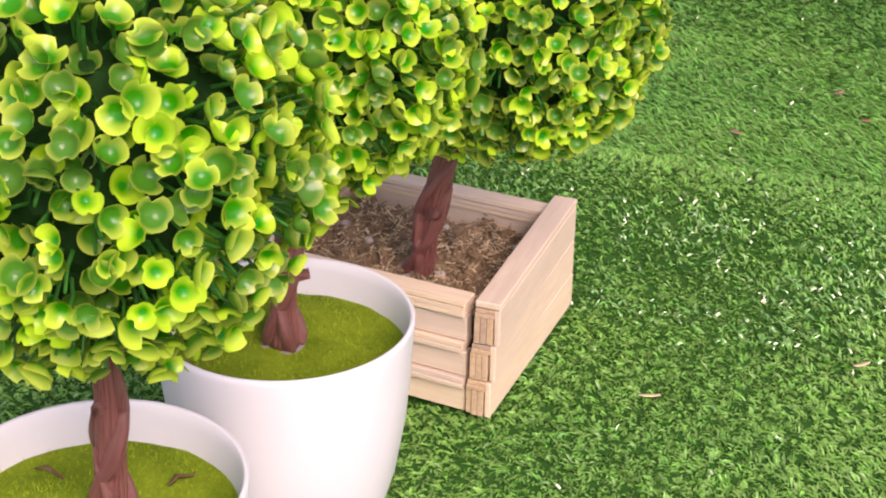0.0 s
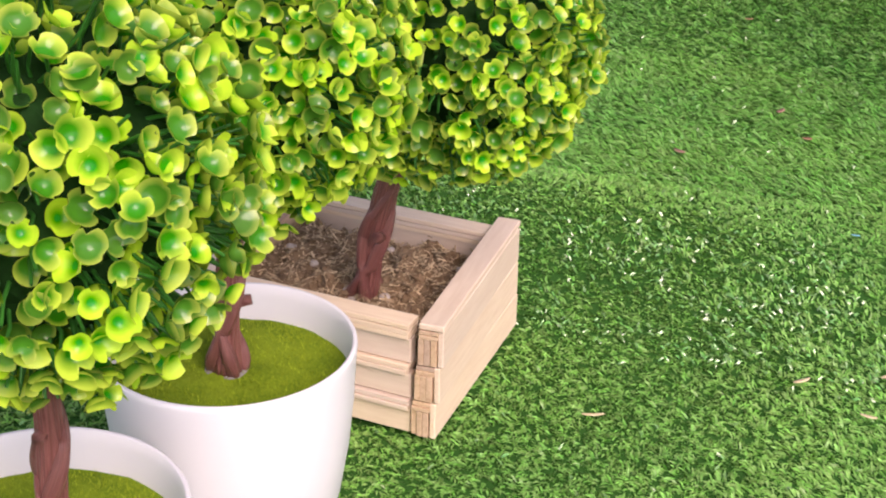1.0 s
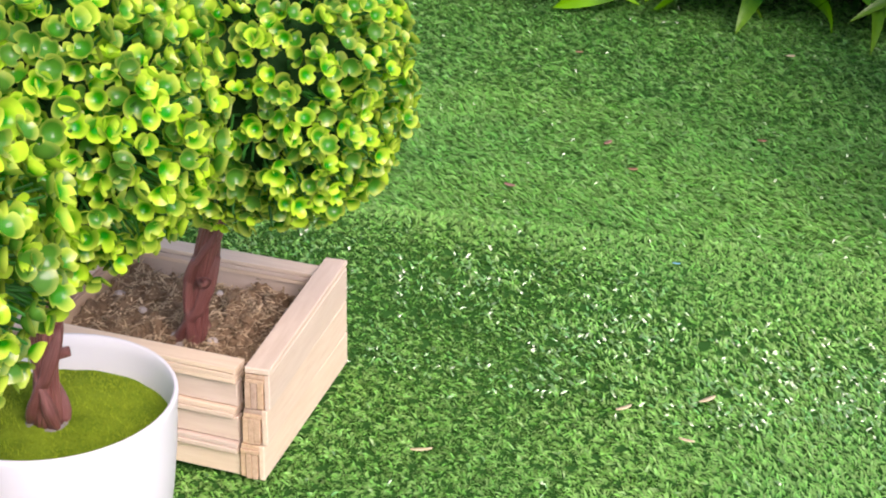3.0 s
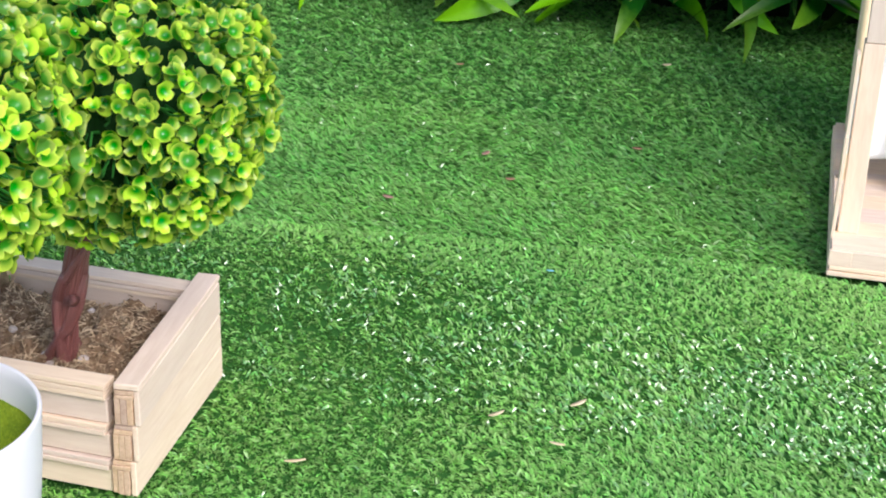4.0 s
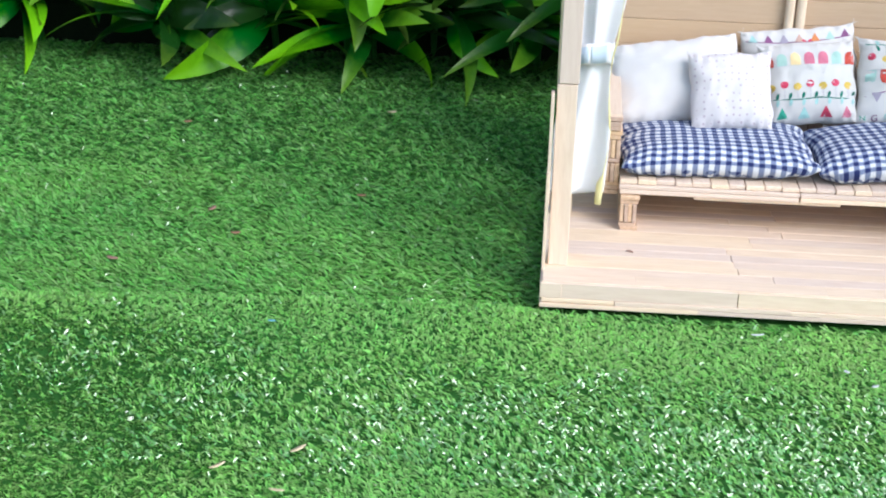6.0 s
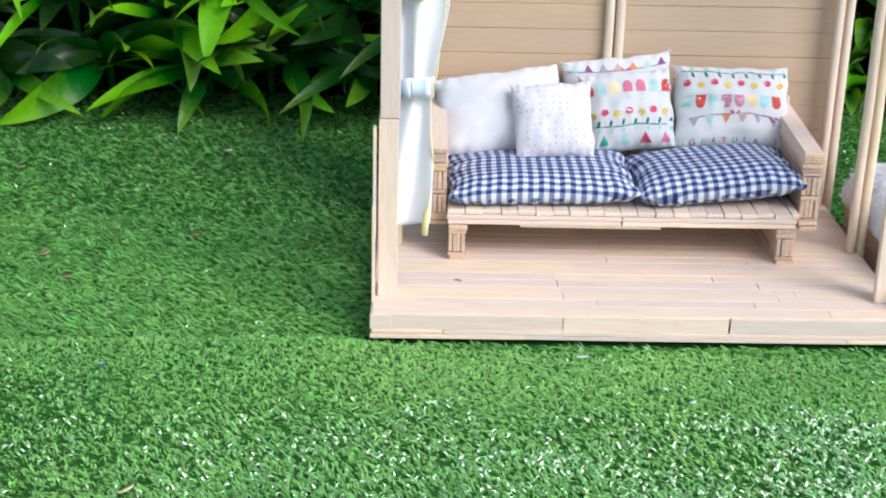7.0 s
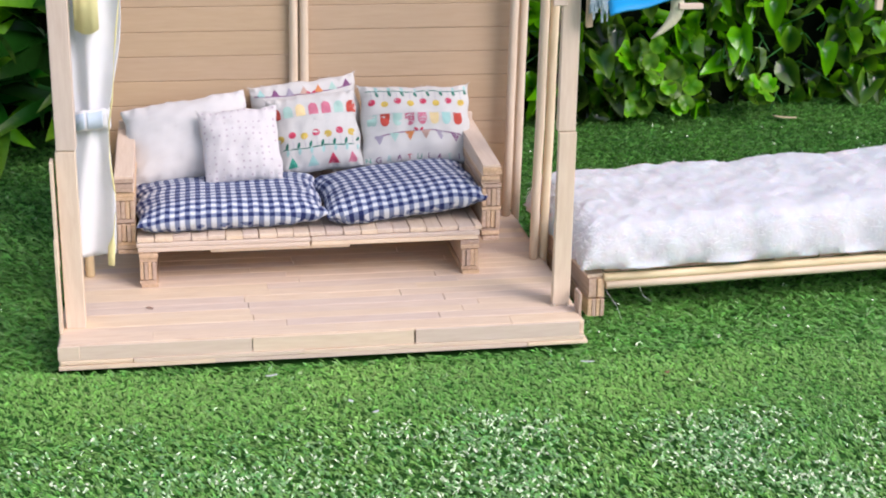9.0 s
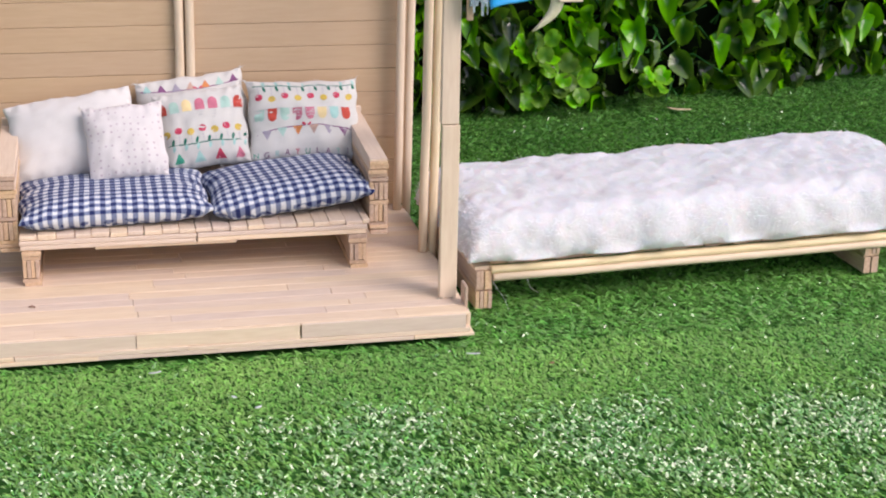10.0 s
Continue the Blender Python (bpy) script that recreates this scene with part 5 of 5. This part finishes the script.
        e = [bm.verts.new(v) for v in (p - way / 2 - side, p - way / 2 + side, p + way / 2 + side * 0.5, p + way / 2 - side * 0.5, p + up)]
        for q in ((0, 1, 4), (1, 2, 4), (2, 3, 4), (3, 0, 4), (3, 2, 1, 0)):
            bm.faces.new([e[i] for i in q])
    part("mulch", bm, MULCH, soil, "loose straw and bark bits")["kind"] = "stuff"
    bm = bmesh.new()
    for k in range(260):
        x, y, size = rng.uniform(-4.3, 4.3), rng.uniform(-3.85, 3.85), 0.07 + 0.20 * rng.random() ** 2
        at = Vector((x, y, soil_at(x, y) + size * 0.25))
        for v in bmesh.ops.create_icosphere(bm, subdivisions=2, radius=size)["verts"]:
            v.co = at + Vector((v.co.x, v.co.y, v.co.z * 0.8)) * (1 + 1.1 * noise.noise(v.co * 1.6 / size + at) + 0.5 * noise.noise(v.co * 4 / size + at))
    part("clod", bm, SOIL, soil, "crumbly brown clods")["kind"] = "stuff"


def soil_at(x, y):
    return 3.55 + 0.35 * bump_at(x, y, 1.6, 0.8, 1.8, 1.6) + 0.25 * bump_at(x, y, -3.6, 2.6, 1.6, 1.6) + 0.30 * noise.noise((x * 0.9, y * 0.9, 1)) + 0.50 * noise.noise((x * 1.7, y * 1.7, 5)) + 0.22 * noise.noise((x * 4.5, y * 4.5, 9)) - 0.25 * bump_at(x, y, 0, -4, 5, 1.2)


build_planter()
for x, y, r in ((1.85, -1.5, 0.24), (-2.2, 0.3, 0.2), (-4.0, 1.6, 0.27), (3.6, 2.4, 0.2), (0.4, 2.4, 0.17)):
    bm = bmesh.new()
    bmesh.ops.create_icosphere(bm, subdivisions=2, radius=r)
    for v in bm.verts:
        v.co *= 1 + 0.25 * noise.noise(v.co * 5 + Vector((x, y, 0)))
        v.co.z *= 0.75
    pebble = part("pebble", bm, STONE, None, smooth=True, matrix=BOX @ cm(x, y, soil_at(x, y) + r * 0.4))
    tagged(pebble, "small pale pebble on the soil", "pebble", "pebbles in the planter")


def build_box_tree():
    tree = thing("topiary_tree", "round yellow-green plastic topiary with a twisted trunk, planted in soil", "topiary tree", matrix=cm(-30.1, -25.1, 3.0))
    build_trunk(tree, (-1.0, 0.2, -0.4), (1.35, -0.35, 8.6), 0.56, 0.48, 1)
    knot(tree, (0.25, -0.75, 3.3), (0.1, -0.95, 0.5), 0.2)
    build_crown(tree, (3.0, -0.9, 12.2), 5.9, 6, 0.86, 1120)
    bm = bmesh.new()
    add_lathe(bm, [(0.78, -0.2), (0.78, 0.12), (0.7, 0.24), (0.3, 0.28)], 30)
    for v in bm.verts:
        v.co += Vector((-1.0, 0.2, 0))
    part("foot_disc", bm, STONE, tree, "grey base disc", True)


build_box_tree()


# ---- plants along the back ----
def blade_mesh(seed, length, width, droop, fold=0.25):
    """A long lance-shaped leaf along +x that bends down. UV v: 0 at the root, 1 at the tip."""
    rng = random.Random(seed)
    bm = bmesh.new()
    uv = bm.loops.layers.uv.verify()
    n = 12
    rows = []
    x = z = 0.0
    side_bend = rng.uniform(-0.5, 0.5)
    for k in range(n + 1):
        s = k / n
        w = width / 2 * (math.sin(math.pi * min(1, 0.12 + s * 0.88)) ** 0.75 if s < 1 else 0) * (1 - 0.25 * s)
        a = 0.35 - droop * s ** 1.3
        if k:
            x, z = x + length / n * math.cos(a), z + length / n * math.sin(a)
        y = side_bend * s * s * length * 0.18
        rows.append([bm.verts.new((x, y + q * w, z + abs(q) * w * fold + 0.03 * width * math.sin(9 * s + seed) * q)) for q in (-1, -0.5, 0, 0.5, 1)])
    for k in range(n):
        for q in range(4):
            f = bm.faces.new((rows[k][q], rows[k + 1][q], rows[k + 1][q + 1], rows[k][q + 1]))
            for loop, (i, j) in zip(f.loops, ((k, q), (k + 1, q), (k + 1, q + 1), (k, q + 1))):
                loop[uv].uv = (j / 4, i / n)
    return mesh_of(bm, "leaf")


BLADES = [blade_mesh(k, l, w, d) for k, (l, w, d) in enumerate(((9.5, 2.3, 0.9), (11, 2.7, 0.6), (8.5, 2.2, 1.2), (12, 1.8, 0.7), (10, 3.0, 1.0), (8, 2.5, 0.4), (12.5, 1.4, 0.8), (9, 2.8, 1.5)))]


def build_lily(x, y, z, seed, turn=0.0, count=17):
    rng = random.Random(seed)
    plant = thing("artificial_plant", "glossy dark green plastic plant with long pointed leaves", "artificial plant", "long-leaved plants along the back", cm(x, y, z))
    bm = bmesh.new()
    add_tube(bm, [(0, 5, -z - 0.4), (0, 4, -z * 0.4), (0, 1, -0.5), (0, 0, 0.3)], [0.3, 0.3, 0.28, 0.2], 8)
    part("stem", bm, STEM, plant, smooth=True)
    for k in range(count):
        a = -90 + turn + (-1 if k % 2 else 1) * (15 + 110 * (k + 1) / count) + rng.uniform(-18, 18)
        m = cm(0, rng.uniform(-0.3, 0.8), rng.uniform(-0.6, 0.8), 0, 0, a) @ pose(0, 0, 0, rng.uniform(-75, 75), rng.uniform(-30, 30), 0)
        place("leaf", BLADES[rng.randrange(len(BLADES))], LILY, plant, matrix=m @ Matrix.Scale(rng.uniform(0.75, 1.1), 4))


LILIES = ((-45, 47, 4.5), (-38, 48, 8), (-33, 46.5, 4), (-27, 48, 9.5), (-24, 46.2, 4.2), (-18, 47.5, 7.5), (-15.5, 46, 3.4), (-10.5, 47.8, 9.5), (-8.5, 45.8, 4.8), (-3.5, 47, 8), (-1.5, 46, 4.2), (4, 47.5, 7.5), (-20, 49, 13), (-6, 49, 13.5), (-33, 49, 13), (3, 49, 13), (9, 47, 5), (-13, 48, 12), (-27, 48.5, 14), (-40, 48, 13.5), (-1, 48.5, 11))
for k, (x, y, z) in enumerate(LILIES):
    build_lily(x, y, z, 40 + k, 12 * math.sin(k * 2.1))


def heart_mesh(seed, size, lobes, bend):
    """A broad leaf along +x: lobes 1 is pointed ivy, 2 is notched clover."""
    bm = bmesh.new()
    uv = bm.loops.layers.uv.verify()
    n = 16
    ring, mids = [], []
    for k in range(n):
        a = math.tau * k / n
        r = 1 + (0.55 * max(0.0, math.cos(a)) ** 6 - 0.08 * math.cos(3 * a) if lobes == 1 else -0.38 * math.exp(-((min(a, math.tau - a)) / 0.32) ** 2))
        x, y = size * (0.5 + 0.5 * r * math.cos(a)), size * (0.46 if lobes == 1 else 0.46) * r * math.sin(a)
        ring.append((x, y))
    centre = bm.verts.new((size * 0.45, 0, 0.0))

    def lift(x, y):
        return abs(y) * (1.0 if lobes == 1 else 0.35) - bend * (x / size) ** 2 * size + 0.05 * size * math.sin(4 * x / size + seed) + 0.22 * abs(y) * math.sin(8 * x / size + 2 * seed)

    inner = [bm.verts.new((size * 0.45 + (x - size * 0.45) * 0.55, y * 0.55, lift(x * 0.55 + size * 0.2, y * 0.55))) for x, y in ring]
    outer = [bm.verts.new((x, y, lift(x, y))) for x, y in ring]
    for k in range(n):
        t = (k + 1) % n
        f = bm.faces.new((centre, inner[k], inner[t]))
        for loop, v in zip(f.loops, (0.1, 0.55, 0.55)):
            loop[uv].uv = (k / n, v)
        f = bm.faces.new((inner[k], outer[k], outer[t], inner[t]))
        for loop, v in zip(f.loops, (0.55, 1, 1, 0.55)):
            loop[uv].uv = (k / n, v)
    return mesh_of(bm, "leaf")


HEARTS = [heart_mesh(k, s, l, b) for k, (s, l, b) in enumerate(((2.1, 1, 0.25), (2.4, 1, 0.40), (1.8, 1, 0.50), (1.7, 2, 0.1), (2.0, 2, 0.2), (2.3, 1, 0.65)))]


def hedge_y(x):
    return 49.0 + max(0.0, x - 56) * 0.32


def build_hedge():
    rng = random.Random(21)
    hedge = thing("artificial_hedge", "dense hedge of glossy green plastic ivy and clover leaves", "artificial hedge")
    # A near-black sheet paints the shade in the hedge's gaps.
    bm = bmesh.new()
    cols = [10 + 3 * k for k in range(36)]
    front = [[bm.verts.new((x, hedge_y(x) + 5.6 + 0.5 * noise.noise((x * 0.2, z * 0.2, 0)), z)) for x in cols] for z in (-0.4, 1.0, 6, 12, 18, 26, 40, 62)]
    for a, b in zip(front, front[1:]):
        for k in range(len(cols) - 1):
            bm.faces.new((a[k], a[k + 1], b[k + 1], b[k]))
    part("backing", bm, GAPSHADE, hedge, "near-black backing sheet, coloured for the shade between the leaves", True)
    spots = []
    for k in range(1350):
        x = rng.uniform(28, 112)
        z = (0.9 if x < 72 else 1.5) + 24 * rng.random() ** 1.25
        spots.append((x, z))
    spots += [(rng.uniform(68, 90), rng.uniform(0.9, 4.5)) for k in range(70)]
    spots.sort(key=lambda s: abs(s[0] - 62) + 2.2 * s[1])
    single, rest = [], []
    for k, (x, z) in enumerate(spots):
        deep = rng.random() ** 0.8
        if 56 < x < 72 and z < 8 and rng.random() < 0.45:
            continue
        y = hedge_y(x) + 4.6 * deep + (0.6 if z < 2 else 0)
        clover = z < 5 and rng.random() < 0.12
        mesh = HEARTS[3 if clover else rng.choice((0, 1, 2, 5))]
        m = cm(x, y, z, 0, 0, -90 + rng.gauss(0, 55)) @ pose(0, 0, 0, rng.gauss(0, 40), rng.gauss(38, 36), 0)
        m = m @ Matrix.Scale(rng.uniform(0.75, 1.2), 4)
        (single if len(single) < 300 else rest).append((mesh, m))
    clover = HEARTS[4].copy()
    clover.materials.append(CLOVER)
    for k in range(17):
        x = rng.uniform(45.5, 52) if k < 15 else rng.uniform(58, 60)
        at = cm(x, hedge_y(x) - 0.4 + rng.uniform(-0.6, 1.2), rng.uniform(1.0, 6.5 if k < 15 else 2.5), rng.uniform(35, 75), rng.uniform(-25, 25), rng.uniform(-30, 30))
        for turn in (0, 120, 240):
            single.insert(0, (clover, at @ pose(0, 0, 0, 0, 0, turn + 40) @ cm(0.12, 0, 0) @ pose(0, 0, 0, 0, -14, 0) @ Matrix.Scale(rng.uniform(0.8, 1.0), 4)))
    rest += single[300:]
    for mesh, m in single[:300]:
        place("leaf", mesh, IVY, hedge, matrix=m)
    join_copies("foliage", [a for a, _ in rest], [b for _, b in rest], IVY_REST, hedge, "glossy green plastic leaves")
    bm = bmesh.new()
    for k in range(120):
        x, z = rng.uniform(28, 112), rng.uniform(0.5, 20)
        p = Vector((x, hedge_y(x) + 4.2, z))
        add_tube(bm, [p, p + Vector((rng.gauss(0, 1), -1.2, rng.gauss(0, 1))), p + Vector((rng.gauss(0, 2), -2.0, rng.gauss(-1, 1)))], [0.09, 0.08, 0.06], 5, caps=False)
    part("stem", bm, STEM, hedge, smooth=True)["kind"] = "stuff"


build_hedge()


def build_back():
    # Both walls are coloured near-black to read as shade behind the plants.
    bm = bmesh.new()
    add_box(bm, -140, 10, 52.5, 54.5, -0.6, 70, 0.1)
    tagged(part("wall_back", bm, GAPSHADE), "wall behind the plants, near-black for the shade among them", "wall", kind="structure")
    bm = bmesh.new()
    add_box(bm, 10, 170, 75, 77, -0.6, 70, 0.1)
    tagged(part("wall_far", bm, GAPSHADE), "wall behind the hedge, near-black for the shade behind its leaves", "wall", kind="structure")
    bm = bmesh.new()
    add_box(bm, 0, 80, 0, 0.8, -0.5, 1.6, 0.15)
    tagged(part("baseboard", bm, WHITEBOARD, matrix=cm(72, 57.0, 0, 0, 0, 17.7)), "pale skirting board at the foot of the hedge", "skirting", kind="structure")


build_back()

# ---- scraps on the turf ----
RED = speckled("dry_red_leaf", (0.26, 0.13, 0.07), (0.38, 0.22, 0.13), 300, 0.8)
BLUEBIT = speckled("blue_thread", (0.12, 0.36, 0.45), (0.2, 0.45, 0.55), 300, 0.6)
CHIP = speckled("straw_chip", (0.60, 0.47, 0.27), (0.76, 0.64, 0.42), 300, 0.7)
BROWN = speckled("dry_brown_leaf", (0.26, 0.14, 0.10), (0.36, 0.22, 0.16), 300, 0.8)
FLUFF = speckled("white_fluff", (0.75, 0.77, 0.80), (0.85, 0.86, 0.88), 300, 0.8, 0.2, 0.2, 0.3)


def chip(x, y, length, wide, turn, material, label, name="straw_chip", curl=0.04, group="scraps on the turf"):
    """A curled scrap that lies on the tips of the turf."""
    bm = bmesh.new()
    if name == "leaf_scrap":
        length, wide = length * 0.75, wide * 0.7
    n = 6
    rows = []
    for k in range(n + 1):
        s = k / n - 0.5
        w = wide / 2 * (1 - (2 * abs(s)) ** 2.5 * 0.75)
        z = curl * length * (2 * s) ** 2 + 0.02
        rows.append([bm.verts.new((s * length, q * w, z + (0 if q else -0.02) + h)) for h in (0, 0.04) for q in (-1, 0, 1)])
    for a, b in zip(rows, rows[1:]):
        for i, j in ((0, 1), (1, 2), (4, 3), (5, 4), (2, 5), (3, 0)):
            bm.faces.new((a[i], b[i], b[j], a[j]))
    bm.faces.new([rows[0][i] for i in (0, 1, 2, 5, 4, 3)])
    bm.faces.new([rows[-1][i] for i in (3, 4, 5, 2, 1, 0)])
    bit = part(name, bm, material, None, smooth=True, matrix=cm(x, y, tips(x, y) - 0.10, 0, 0, turn))
    tagged(bit, label, "debris", group)


for x, y, l, w, turn, m, label, name in (
    (-10.46, -16.64, 0.95, 0.22, 52, CHIP, "pale straw chip lying on the turf", "straw_chip"),
    (-13.78, -18.55, 0.85, 0.2, 48, CHIP, "pale straw chip lying on the turf", "straw_chip"),
    (-10.79, -20.27, 0.7, 0.16, -5, CHIP, "pale straw chip lying on the turf", "straw_chip"),
    (-20.96, -24.63, 0.9, 0.16, 25, CHIP, "pale straw chip lying on the turf", "straw_chip"),
    (-18.62, 8.47, 0.8, 0.5, 10, RED, "small dry reddish leaf scrap on the turf", "leaf_scrap"),
    (-20.93, 12.34, 1.1, 0.5, 70, BROWN, "small dry brown leaf scrap on the turf", "leaf_scrap"),
    (-26.73, 29.98, 0.8, 0.5, 20, RED, "small dry reddish leaf scrap on the turf", "leaf_scrap"),
    (-24.86, 3.67, 1.0, 0.5, -20, BROWN, "small dry brown leaf scrap on the turf", "leaf_scrap"),
    (-12.07, 34.76, 0.9, 0.6, 30, CHIP, "pale dry leaf scrap on the turf", "leaf_scrap"),
    (-11.97, 16.21, 0.8, 0.5, 0, RED, "small dry reddish leaf scrap on the turf", "leaf_scrap"),
    (61.51, 48.65, 2.2, 0.6, -25, CHIP, "pale bark strip on the turf", "bark_strip"),
    (33.65, -4.57, 0.4, 0.3, 15, RED, "tiny reddish scrap on the turf", "leaf_scrap"),
    (16.62, -8.46, 0.4, 0.2, 30, FLUFF, "tuft of white fluff on the turf", "fluff"),
    (15.48, -6.96, 0.32, 0.2, -40, FLUFF, "tuft of white fluff on the turf", "fluff"),
    (29.55, -2.56, 0.8, 0.12, -10, FLUFF, "strand of white fluff on the turf", "fluff"),
    (11.6, -2.3, 0.7, 0.14, 12, FLUFF, "strand of white fluff on the turf", "fluff"),
    (-13.8, -5.3, 0.4, 0.14, 5, BLUEBIT, "scrap of blue thread on the turf", "thread"),
):
    chip(x, y, l, w, turn, m, label, name)

crumb = bmesh.new()
add_tube(crumb, [(-0.22, 0, 0.06), (0, 0.04, 0.09), (0.24, 0, 0.05)], [0.03, 0.06, 0.03], 6, 0.2, 0.8)
tagged(part("crumb", crumb, BROWN, None, smooth=True, matrix=cm(4.95, 4.9, 1.45, 0, 0, -20)), "dark crumb on the pavilion's floor boards", "debris")
for a, b, c in (((32.4, 4.3, 1.6), (33.0, 3.6, 0.7), (33.2, 3.2, 0.05)), ((34.6, 4.5, 1.7), (34.8, 4.1, 1.1), (35.3, 3.9, 0.8))):
    thread = bmesh.new()
    add_tube(thread, [a, b, c], [0.012, 0.011, 0.008], 5)
    tagged(part("loose_thread", thread, FLUFF, None, smooth=True), "fine white thread hanging from the day bed", "thread", "threads under the day bed")
